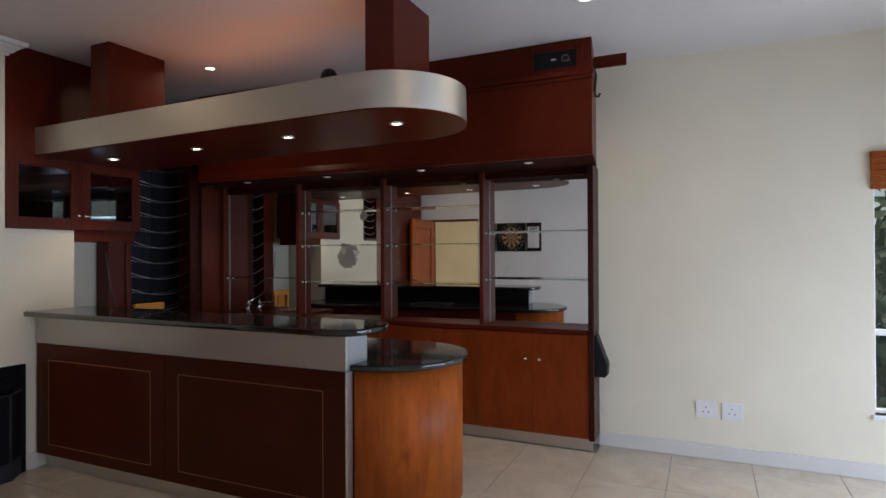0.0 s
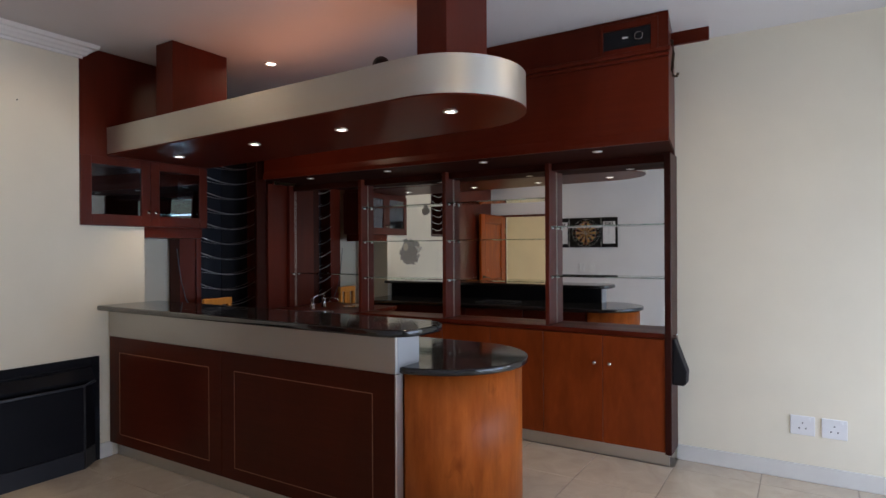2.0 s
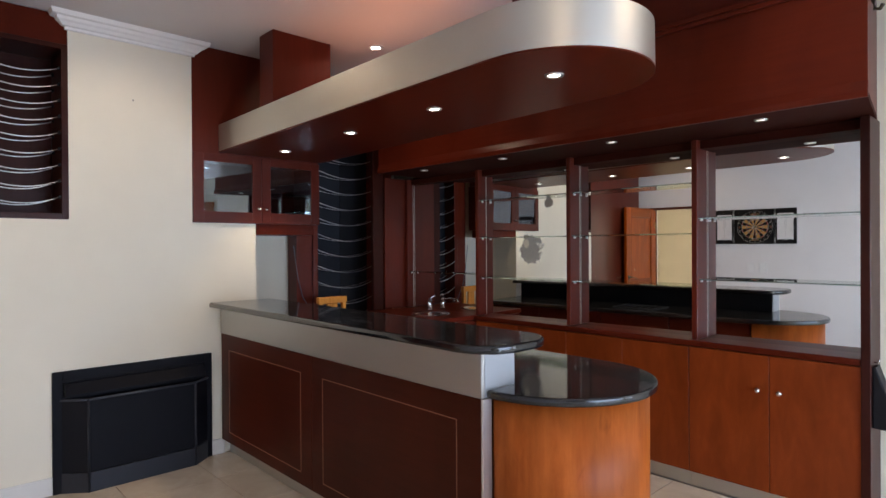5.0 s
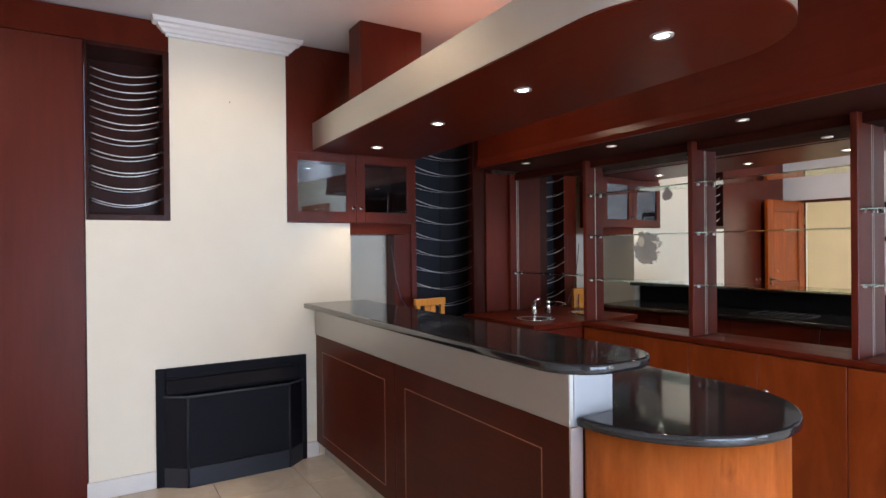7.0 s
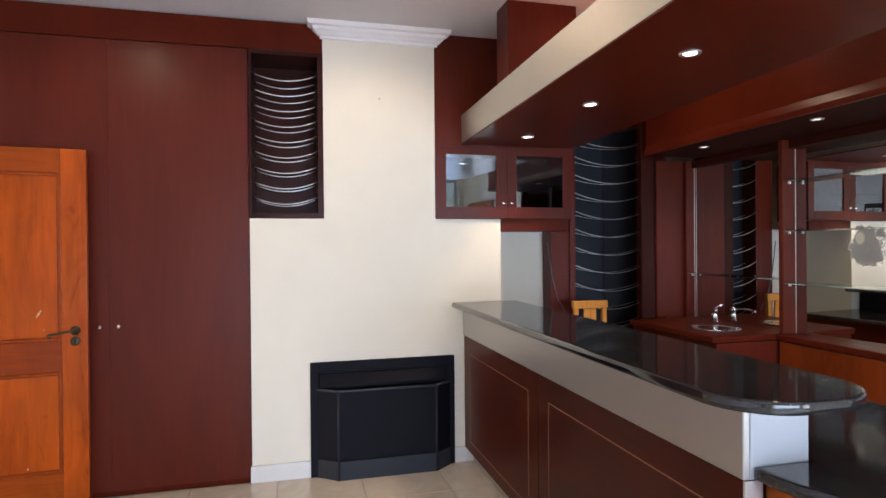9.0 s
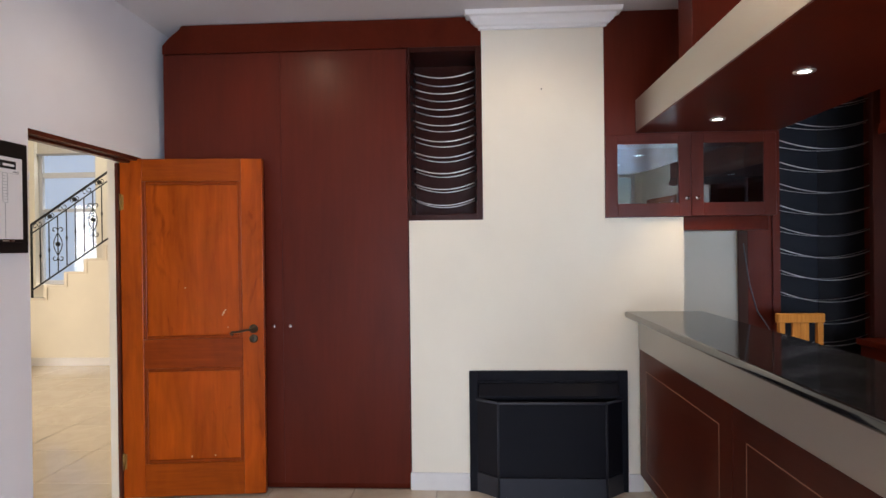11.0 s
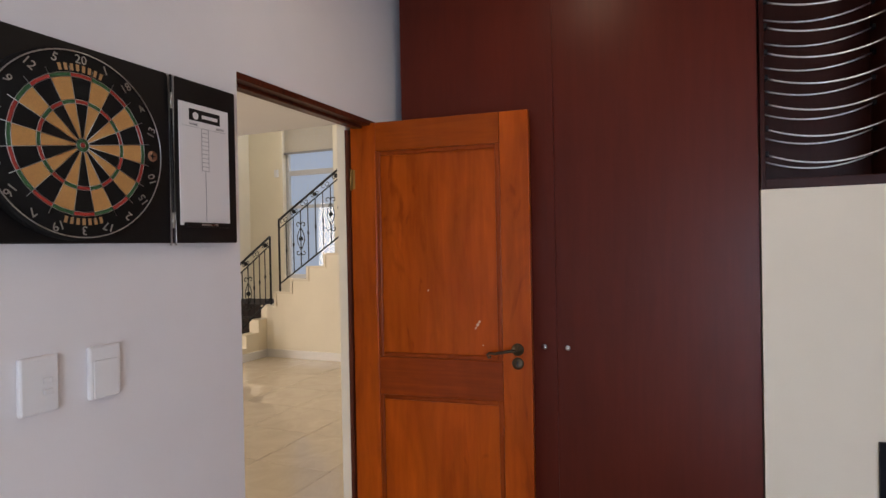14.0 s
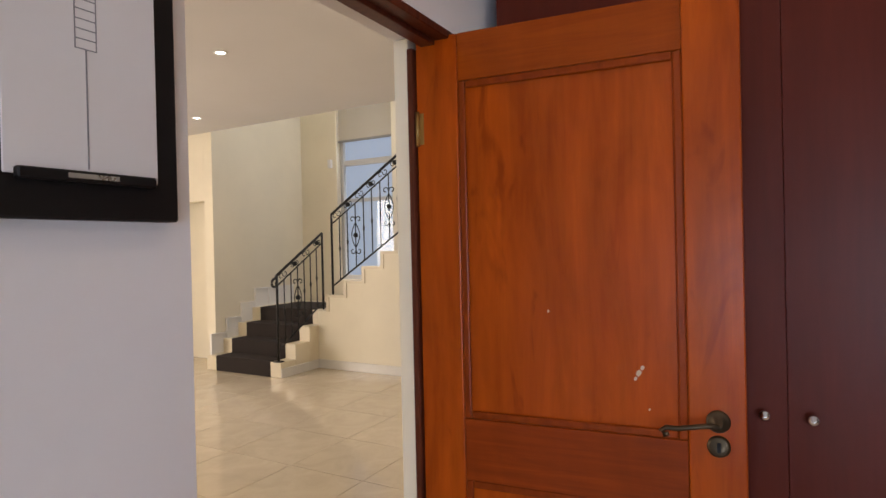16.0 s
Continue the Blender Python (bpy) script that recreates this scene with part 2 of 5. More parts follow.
def mirror_mat(name, spots):
    """Silvered glass with cloudy patches where the silvering has gone."""
    m, n, l, p = tree(name)
    v = coords(n, l, (1, 1, 1))
    cloud = noise_tex(n, l, v, 13.0, 8, 0.72)
    mask = None
    for (x, z), r in spots:
        d = n.new("ShaderNodeVectorMath")
        d.operation = 'DISTANCE'
        flat = n.new("ShaderNodeVectorMath")
        flat.operation, flat.inputs[1].default_value = 'MULTIPLY', (1, 0, 1)
        l.new(v, flat.inputs[0])
        l.new(flat.outputs[0], d.inputs[0])
        d.inputs[1].default_value = (x, 0, z)
        k = n.new("ShaderNodeMath")
        k.operation, k.inputs[1].default_value = 'MULTIPLY_ADD', 0.5 / r
        k.inputs[2].default_value = -0.06
        l.new(d.outputs["Value"], k.inputs[0])
        s = n.new("ShaderNodeMath")
        s.operation = 'SUBTRACT'
        l.new(cloud, s.inputs[0])
        l.new(k.outputs[0], s.inputs[1])
        if mask:
            mx = n.new("ShaderNodeMath")
            mx.operation = 'MAXIMUM'
            l.new(mask, mx.inputs[0])
            l.new(s.outputs[0], mx.inputs[1])
            mask = mx.outputs[0]
        else:
            mask = s.outputs[0]
    core = n.new("ShaderNodeVectorMath")
    core.operation = 'DISTANCE'
    oval = n.new("ShaderNodeVectorMath")
    oval.operation, oval.inputs[1].default_value = 'MULTIPLY', (1.35, 0, 1)
    l.new(v, oval.inputs[0])
    l.new(oval.outputs[0], core.inputs[0])
    core.inputs[1].default_value = (-2.715 * 1.35, 0, 1.505)
    hole = ramp(n, l, core.outputs["Value"], [(0.030, (1, 1, 1)), (0.040, (0, 0, 0))])
    fac = ramp(n, l, mask, [(0.06, (0, 0, 0)), (0.16, (0.75, 0.75, 0.75))])
    stained = mixed(n, l, (0.80, 0.82, 0.80), mixed(n, l, (0.34, 0.31, 0.26), (0.17, 0.16, 0.14), noise_tex(n, l, v, 60.0, 4, 0.7), 'MIX'), fac, 'MIX')
    l.new(mixed(n, l, stained, (0.74, 0.70, 0.58), hole, 'MIX'), p.inputs["Base Color"])
    inv = ramp(n, l, mask, [(0.06, (1, 1, 1)), (0.16, (0.2, 0.2, 0.2))])
    l.new(inv, p.inputs["Metallic"])
    l.new(ramp(n, l, mask, [(0.06, (0.01,) * 3), (0.16, (0.35,) * 3)]), p.inputs["Roughness"])
    return m


MIRROR = mirror_mat("silvered_mirror", [((-2.68, 1.455), 0.115), ((-2.50, 1.82), 0.045)])
WHITE = plain("white_plastic", (0.78, 0.78, 0.78), 0.35, 0, 12, 0.04)
BULB = glow("downlight_lens", (1.0, 0.93, 0.80), 14.0)
BULB_DIM = glow("small_downlight_lens", (1.0, 0.93, 0.82), 1.3)
BRONZE = plain("aged_bronze", (0.085, 0.065, 0.042), 0.42, 0.9)
IRON = plain("black_wrought_iron", (0.012, 0.012, 0.012), 0.42, 0.4)
CARPET = plain("dark_brown_carpet", (0.022, 0.014, 0.011), 0.95, 0, 180, 0.4)
IRONGREY = plain("grey_screen_edge", (0.045, 0.05, 0.066), 0.4, 0.2)
STAIRSTONE = paint("cream_stair_stone", (0.74, 0.66, 0.50), 0.4, 0.08, 0.03)

# ---- mesh helpers ----


def part(name, bm, mat, parent=None, label=""):
    me = bpy.data.meshes.new(name)
    bm.normal_update()
    bm.to_mesh(me)
    bm.free()
    me.materials.append(mat)
    ob = new(name, me)
    if parent:
        ob.parent = parent
    if label:
        ob["label"] = label
    return ob


def thing(name, label, category, group="", kind=""):
    return tagged(new(name), label, category, group, kind)


def add_box(bm, a, b, bevel=0.0, seg=2):
    a, b = [min(p, q) for p, q in zip(a, b)], [max(p, q) for p, q in zip(a, b)]
    r = bmesh.ops.create_cube(bm, size=1.0)
    vs = r["verts"]
    for v in vs:
        v.co = Vector([a[i] + (v.co[i] + 0.5) * (b[i] - a[i]) for i in range(3)])
    if bevel > 0:
        es = list({e for v in vs for e in v.link_edges})
        bmesh.ops.bevel(bm, geom=es, offset=bevel, segments=seg, affect='EDGES', profile=0.5)
    return bm


def box(a, b, bevel=0.0, seg=2):
    return add_box(bmesh.new(), a, b, bevel, seg)


def prism(pts, lo, hi, axis="z", bevel=0.0, seg=2, smooth=False):
    """A closed outline in the plane across axis, drawn out from lo to hi."""
    bm = bmesh.new()
    put = {"z": lambda u, v, w: (u, v, w), "y": lambda u, v, w: (u, w, v), "x": lambda u, v, w: (w, u, v)}[axis]
    va = [bm.verts.new(put(u, v, lo)) for u, v in pts]
    vb = [bm.verts.new(put(u, v, hi)) for u, v in pts]
    k = len(pts)
    caps = [bm.faces.new(va), bm.faces.new(vb)]
    for i in range(k):
        f = bm.faces.new((va[i], va[(i + 1) % k], vb[(i + 1) % k], vb[i]))
        f.smooth = smooth
    bmesh.ops.recalc_face_normals(bm, faces=bm.faces)
    if bevel > 0:
        es = list({e for f in caps for e in f.edges})
        bmesh.ops.bevel(bm, geom=es, offset=bevel, segments=seg, affect='EDGES', profile=0.5)
    return bm


def add_rod(bm, p, q, r, n=8):
    p, q = Vector(p), Vector(q)
    d = q - p
    m = Matrix.Translation((p + q) / 2) @ d.to_track_quat('Z', 'Y').to_matrix().to_4x4()
    res = bmesh.ops.create_cone(bm, cap_ends=True, segments=n, radius1=r, radius2=r, depth=d.length, matrix=m)
    for v in res["verts"]:
        for f in v.link_faces:
            f.smooth = len(f.verts) == 4
    return bm


def rod(p, q, r, n=8):
    return add_rod(bmesh.new(), p, q, r, n)


def add_tube(bm, pts, r, n=6, closed=False):
    """A round bar swept along points."""
    pts = [Vector(p) for p in pts]
    rings = []
    k = len(pts)
    for i, p in enumerate(pts):
        a, b = pts[max(i - 1, 0)], pts[min(i + 1, k - 1)]
        if closed:
            a, b = pts[(i - 1) % k], pts[(i + 1) % k]
        q = (b - a).to_track_quat('Z', 'Y')
        rings.append([bm.verts.new(p + q @ Vector((r * math.cos(2 * math.pi * j / n), r * math.sin(2 * math.pi * j / n), 0))) for j in range(n)])
    for i in range(k if closed else k - 1):
        ra, rb = rings[i], rings[(i + 1) % k]
        for j in range(n):
            f = bm.faces.new((ra[j], ra[(j + 1) % n], rb[(j + 1) % n], rb[j]))
            f.smooth = True
    if not closed:
        bm.faces.new(rings[0][::-1])
        bm.faces.new(rings[-1])
    return bm


def tube(pts, r, n=6, closed=False):
    return add_tube(bmesh.new(), pts, r, n, closed)


def lathe(profile, centre, axis="z", n=20):
    """A profile of (radius, height) turned round an axis through centre."""
    bm = bmesh.new()
    rings = []
    for r, h in profile:
        ring = []
        for j in range(n):
            a = 2 * math.pi * j / n
            u, v = r * math.cos(a), r * math.sin(a)
            co = {"z": (u, v, h), "y": (u, h, v), "x": (h, u, v)}[axis]
            ring.append(bm.verts.new(Vector(centre) + Vector(co)))
        rings.append(ring)
    for ra, rb in zip(rings, rings[1:]):
        for j in range(n):
            f = bm.faces.new((ra[j], ra[(j + 1) % n], rb[(j + 1) % n], rb[j]))
            f.smooth = True
    bm.faces.new(rings[0])
    bm.faces.new(rings[-1])
    bmesh.ops.recalc_face_normals(bm, faces=bm.faces)
    return bm


def arc(cx, cy, r, a0, a1, n):
    return [(cx + r * math.cos(radians(a0 + (a1 - a0) * i / n)), cy + r * math.sin(radians(a0 + (a1 - a0) * i / n))) for i in range(n + 1)]


def structure(name, bm, mat, label, category):
    return tagged(part(name, bm, mat), label, category, "", "structure")


def window_unit(name, label, mk, y0, y1, z0, z1, bars, frame_mat, depth=0.06, w=0.06):
    """A glazed frame in a plane: mk(u, z, d) gives the corner of a box from the position along the wall, height and depth."""
    t = thing(name, label, "window", "", "structure")
    bm = bmesh.new()
    for a, b in (((y0, z0), (y0 + w, z1)), ((y1 - w, z0), (y1, z1)), ((y0 + w, z0), (y1 - w, z0 + w)), ((y0 + w, z1 - w), (y1 - w, z1))):
        add_box(bm, mk(a[0], a[1], 0), mk(b[0], b[1], depth), 0.004, 1)
    for a, b in bars:
        add_box(bm, mk(a[0], a[1], 0.006), mk(b[0], b[1], depth - 0.006), 0.003, 1)
    part("window_frame", bm, frame_mat, t)
    pane = part("pane", box(mk(y0 + w, z0 + w, depth * 0.45), mk(y1 - w, z1 - w, depth * 0.45 + 0.006)), GLASS, t)
    pane.visible_shadow = False
    return t


# ---- the room's shell ----
H = 2.92
XB, XW, YN, YS, XE = -3.945, -3.952, 4.72, -0.35, 3.1
structure("floor", box((-4.7, YS - 0.02, -0.10), (XE + 0.2, YN + 0.2, -0.006)), GROUT, "grey grout bed under the glazed floor tiles", "floor")
structure("ceiling", box((-4.7, YS - 0.2, H), (XE + 0.2, YN + 0.2, H + 0.12)), CEIL, "plain white painted ceiling", "ceiling")
WX0, WX1, WZ0, WZ1 = 1.325, 2.66, 0.42, 2.11
bm = bmesh.new()
add_box(bm, (-4.7, YN, 0), (WX0, YN + 0.22, H))
add_box(bm, (WX1, YN, 0), (XE, YN + 0.22, H))
add_box(bm, (WX0, YN, 0), (WX1, YN + 0.22, WZ0))
add_box(bm, (WX0, YN, WZ1), (WX1, YN + 0.22, H))
structure("wall_north", bm, CREAM, "cream painted wall with a tall window", "wall")
DX0, DX1, DZ = -3.815, -2.908, 2.065
bm = bmesh.new()
add_box(bm, (DX1, YS - 0.18, 0), (XE, YS, H))
add_box(bm, (-4.7, YS - 0.18, 0), (DX0, YS, H))
add_box(bm, (DX0, YS - 0.18, DZ), (DX1, YS, H))
structure("wall_south", bm, LILAC, "off-white painted wall around a doorway", "wall")
GY0, GY1, GZ = 1.2, 4.62, 2.62
bm = bmesh.new()
add_box(bm, (XE, YS, 0), (XE + 0.22, GY0, H))
add_box(bm, (XE, GY1, 0), (XE + 0.22, YN, H))
add_box(bm, (XE, GY0, GZ), (XE + 0.22, GY1, H))
structure("wall_east", bm, CREAM, "cream painted wall with wide glazed doors", "wall")
structure("wall_west", box((-4.7, 2.95, 0), (-4.52, YN, H)), CREAM, "cream painted wall of the recess behind the bar", "wall")
# The chimney breast: pillar above, wider below, cut out for the wine niche and the wall cupboard.
bm = bmesh.new()
add_box(bm, (-4.7, 1.27, 0), (XB, 2.935, 1.665))
add_box(bm, (-4.7, 1.728, 1.665), (XB, 2.468, H))
structure("chimney_breast", bm, CREAM, "cream plastered chimney breast above the fireplace", "wall")
ALU = plain("white_aluminium", (0.72, 0.73, 0.74), 0.4)
window_unit("window_1", "tall white framed window in the cream wall", lambda u, z, d: (u, YN + 0.07 + d, z), WX0, WX1, WZ0, WZ1,
            [((WX0 + 0.02, 0.925), (WX1 - 0.02, 0.965)), ((2.0, 0.48), (2.04, 2.05))], ALU, 0.06, 0.02)
structure("window_sill", box((WX0 - 0.02, YN - 0.02, WZ0 - 0.03), (WX1 + 0.02, YN + 0.07, WZ0), 0.004), WHITE, "white sill under the tall window", "sill")
window_unit("window_2", "wide white framed glazed sliding doors", lambda u, z, d: (XE + 0.08 + d, u, z), GY0, GY1, 0.0, GZ,
            [((2.30, 0.06), (2.36, 2.56)), ((3.44, 0.06), (3.50, 2.56)), ((1.26, 2.05), (4.56, 2.10))], ALU)
# Roman blind rolled up at the head of the window.
blind = thing("roman_blind", "orange-brown slatted wooden blind drawn up at the window head", "blind")
for i in range(5):
    part("slat", box((WX0 - 0.02, YN - 0.035, 1.880 + i * 0.041), (WX1 + 0.02, YN - 0.012 + 0.004 * (i % 2), 1.918 + i * 0.041), 0.003, 1), CHERRY, blind)
part("head_rail", box((WX0 - 0.02, YN - 0.04, 2.086), (WX1 + 0.02, YN - 0.002, 2.124), 0.003, 1), CHERRY, blind)
# Skirtings.
bm = bmesh.new()
add_box(bm, (-0.43, YN - 0.014, 0), (XE, YN, 0.105), 0.003, 1)
structure("baseboard", bm, SKIRT, "pale tile skirting along the cream wall", "skirting")
bm = bmesh.new()
add_box(bm, (XB, 1.262, 0), (XB + 0.014, 1.63, 0.108), 0.003, 1)
add_box(bm, (XB, 2.588, 0), (XB + 0.014, 2.68, 0.108), 0.003, 1)
structure("baseboard", bm, SKIRT, "pale tile skirting beside the fireplace", "skirting")
# Cornice round the pillar.
prof = [(0.0, 2.825), (0.018, 2.825), (0.018, 2.842), (0.036, 2.846), (0.048, 2.862), (0.062, 2.872), (0.068, 2.888), (0.092, 2.892), (0.10, 2.919), (0.0, 2.919)]
bm = bmesh.new()
rings = []
for d, z in prof:
    rings.append([bm.verts.new(c) for c in ((XB - 0.3, 1.728 - d, z), (XB + d, 1.728 - d, z), (XB + d, 2.468 + d, z), (XB - 0.3, 2.468 + d, z))])
for ra, rb in zip(rings, rings[1:]):
    for j in range(3):
        bm.faces.new((ra[j], ra[j + 1], rb[j + 1], rb[j]))
bmesh.ops.recalc_face_normals(bm, faces=bm.faces)
structure("trim", bm, PLASTER, "stepped white plaster cornice round the chimney pillar", "cornice")

# ---- door frame and door ----
dframe = thing("door_frame", "dark varnished wooden door frame in the white wall", "door frame", "", "structure")
part("head", box((DX0 + 0.001, YS - 0.040, DZ - 0.024), (DX1 - 0.001, YS + 0.003, DZ - 0.001), 0.003), FRAMEWOOD, dframe)
part("head_rebate", box((DX0 + 0.001, YS - 0.085, DZ - 0.036), (DX1 - 0.001, YS - 0.0405, DZ - 0.001), 0.003), FRAMEWOOD, dframe)
part("reveal", box((DX0 + 0.001, YS - 0.179, 0), (-3.757, YS - 0.128, DZ - 0.001), 0.003, 1), HALLPAINT, dframe, "cream painted reveal")
part("jamb", box((DX0 + 0.001, YS - 0.127, 0), (-3.746, YS - 0.106, DZ - 0.037), 0.003, 1), FRAMEWOOD, dframe)
part("jamb", box((DX1 - 0.012, YS - 0.085, 0), (DX1 - 0.001, YS - 0.02, DZ - 0.037), 0.002), FRAMEWOOD, dframe)


BRASS = plain("dull_brass", (0.42, 0.27, 0.10), 0.4, 1.0)
PALE = plain("bare_pale_wood", (0.62, 0.48, 0.34), 0.8)


def panel_door():
    """Built in its own frame: hinge at the origin, leaf along +y, face towards +x."""
    W, T, Z = 0.842, 0.042, 2.040
    d = thing("door_1", "open orange meranti door with two recessed panels", "door", "", "structure")
    so = 0.128
    rails = [(0.0, 0.20), (0.775, 0.95), (1.905, Z)]
    part("stile", box((-T, 0, 0), (0, so, Z), 0.004), DOORWOOD, d)
    part("stile", box((-T, W - so, 0), (0, W, Z), 0.004), DOORWOOD, d)
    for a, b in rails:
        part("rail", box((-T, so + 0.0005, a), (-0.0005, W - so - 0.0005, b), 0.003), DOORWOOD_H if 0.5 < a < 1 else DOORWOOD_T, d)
    for a, b in ((0.20, 0.775), (0.95, 1.905)):
        bm = bmesh.new()
        add_box(bm, (-T + 0.010, so, a), (-0.012, W - so, b))
        part("panel", bm, DOORWOOD, d)
        bm = bmesh.new()
        for y0, y1, z0, z1 in ((so, so + 0.022, a, b), (W - so - 0.022, W - so, a, b)):
            add_box(bm, (-0.012, y0, z0), (-0.002, y1, z1), 0.005)
        for z0, z1 in ((a, a + 0.022), (b - 0.022, b)):
            add_box(bm, (-0.012, so + 0.022, z0), (-0.002, W - so - 0.022, z1), 0.005)
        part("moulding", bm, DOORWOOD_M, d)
    hy = W - 0.062
    hd = part("door_handle", lathe([(0.0, 0.0), (0.027, 0.0), (0.027, 0.004), (0.022, 0.008), (0.012, 0.010), (0.010, 0.045), (0.0, 0.047)], (0.0, hy, 1.005), "x", 24), BRONZE, d, "aged bronze scrolled lever handle")
    pts = [(0.042, hy, 1.005), (0.046, hy - 0.03, 1.004), (0.046, hy - 0.06, 0.998), (0.045, hy - 0.09, 0.992), (0.045, hy - 0.115, 0.993), (0.045, hy - 0.127, 0.984), (0.045, hy - 0.120, 0.975), (0.045, hy - 0.110, 0.979)]
    part("lever", tube(pts, 0.0065, 8), BRONZE, hd)
    part("keyhole_rose", lathe([(0.0, 0.0), (0.026, 0.0), (0.026, 0.004), (0.020, 0.008), (0.0, 0.008)], (0.0, hy, 0.945), "x", 24), BRONZE, d)
    part("keyhole", box((0.0078, hy - 0.004, 0.932), (0.0092, hy + 0.004, 0.956), 0.0), BLACK, d)
    for cy, cz, s in ((0.600, 1.106, 0.012), (0.609, 1.120, 0.009), (0.592, 1.092, 0.008), (0.624, 1.016, 0.005), (0.372, 1.258, 0.006), (0.40, 0.235, 0.009), (0.54, 0.238, 0.007)):
        part("bare_chip", prism([(cy + 0.6 * s * a, cz + 0.6 * s * b) for a, b in ((-1, -0.4), (-0.2, -1.2), (0.7, -0.5), (1.0, 0.6), (0.2, 1.3), (-0.6, 0.7))], -0.0122, -0.0112, "x"), PALE, d)
    for z in (0.22, 1.78):
        part("hinge_plate", box((0.0, 0.004, z - 0.045), (0.0015, 0.022, z + 0.045)), BRASS, d)
        part("hinge", rod((0.004, 0.004, z - 0.05), (0.004, 0.004, z + 0.05), 0.006, 10), BRASS, d)
    return d


door = panel_door()
door.matrix_world = pose(-3.757, -0.452, 0.012, 0, 0, 6.0)

# ---- wardrobe on the west wall ----
WY0 = -0.280
ward = thing("built_in_wardrobe", "floor to ceiling dark mahogany cupboard with two tall doors", "wardrobe")
bm = bmesh.new()
add_box(bm, (-4.55, WY0, 0.0), (XW - 0.022, 1.268, 2.735))
part("carcass", bm, MAHOG, ward)
part("top_fascia", prism([(WY0, 2.735), (1.726, 2.735), (1.726, 2.912), (WY0 + 0.125, 2.912), (WY0 + 0.105, 2.885), (WY0 + 0.045, 2.84), (WY0, 2.79)], -4.5, XW + 0.004, "x"), MAHOG_H, ward)
for y0, y1, ky in ((WY0 + 0.002, 0.4695, 0.42), (0.4705, 1.262, 0.522)):
    dd = part("door", box((XW - 0.02, y0, 0.035), (XW, y1, 2.73), 0.0008, 1), MAHOG, ward)
    part("knob", lathe([(0.0, 0.0), (0.006, 0.0), (0.005, 0.012), (0.013, 0.017), (0.014, 0.024), (0.009, 0.030), (0.0, 0.031)], (XW, ky, 1.019), "x", 16), CHROME, dd)
part("plinth", box((XW - 0.03, WY0 + 0.002, 0.0), (XW - 0.012, 1.262, 0.033)), MAHOG_H, ward)

# ---- wine racks ----


def wire(x, y0, y1, z, sag, r=0.0035, bulge=0.03):
    pts = []
    for i in range(13):
        u = i / 12
        s = 4 * u * (1 - u)
        pts.append((x + bulge * s, y0 + (y1 - y0) * u, z - sag * s))
    return tube(pts, r, 6)


niche = thing("wine_niche", "dark mahogany wall niche with curved chrome bottle bars", "wine rack")
NY0, NY1, NZ0, NZ1 = 1.271, 1.7275, 1.666, 2.733
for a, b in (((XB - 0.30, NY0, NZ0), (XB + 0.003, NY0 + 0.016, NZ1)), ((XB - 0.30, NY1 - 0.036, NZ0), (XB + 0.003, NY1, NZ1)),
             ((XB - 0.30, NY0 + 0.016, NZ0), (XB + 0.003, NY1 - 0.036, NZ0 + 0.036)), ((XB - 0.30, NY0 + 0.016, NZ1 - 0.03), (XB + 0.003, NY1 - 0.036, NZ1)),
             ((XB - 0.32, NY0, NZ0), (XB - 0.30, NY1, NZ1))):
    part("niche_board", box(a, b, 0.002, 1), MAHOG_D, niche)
for i in range(9):
    z = 1.800 + i * 0.0983
    for x in (XB - 0.03, XB - 0.22):
        part("bottle_bar", wire(x, NY0 + 0.024, NY1 - 0.050, z, 0.044, 0.0034, 0.022), SATIN, niche)
        for y in (NY0 + 0.016, NY1 - 0.050):
            part("bracket", box((x - 0.012, y, z - 0.008), (x + 0.012, y + 0.014, z + 0.014), 0.003, 1), BLACK, niche)

# ---- fireplace ----
fire = thing("gas_fireplace", "black metal fireplace insert with a bay shaped screen", "fireplace")
FY0, FY1 = 1.63, 2.588
for a, b in (((XB - 0.0, FY0, 0.0), (XB + 0.022, FY0 + 0.055, 0.738)), ((XB, FY1 - 0.055, 0.0), (XB + 0.022, FY1, 0.738)), ((XB, FY0 + 0.055, 0.675), (XB + 0.022, FY1 - 0.055, 0.738))):
    part("surround", box(a, b, 0.004), FIREBLACK, fire)
part("lintel_lip", box((XB + 0.0225, FY0 + 0.05, 0.668), (XB + 0.034, FY1 - 0.05, 0.682), 0.003, 1), FIREBLACK, fire)
part("back_plate", box((XB + 0.002, FY0 + 0.055, 0.0), (XB + 0.008, FY1 - 0.055, 0.675)), FIREBLACK, fire)
part("hood", prism([(XB + 0.008, 0.665), (XB + 0.03, 0.665), (XB + 0.075, 0.60), (XB + 0.075, 0.585), (XB + 0.008, 0.585)], FY0 + 0.06, FY1 - 0.06, "y", 0.003, 1), FIREBLACK, fire)
scr = [(XB + 0.008, FY0 + 0.03), (XB + 0.115, FY0 + 0.17), (XB + 0.115, FY1 - 0.15), (XB + 0.008, FY1 - 0.02)]
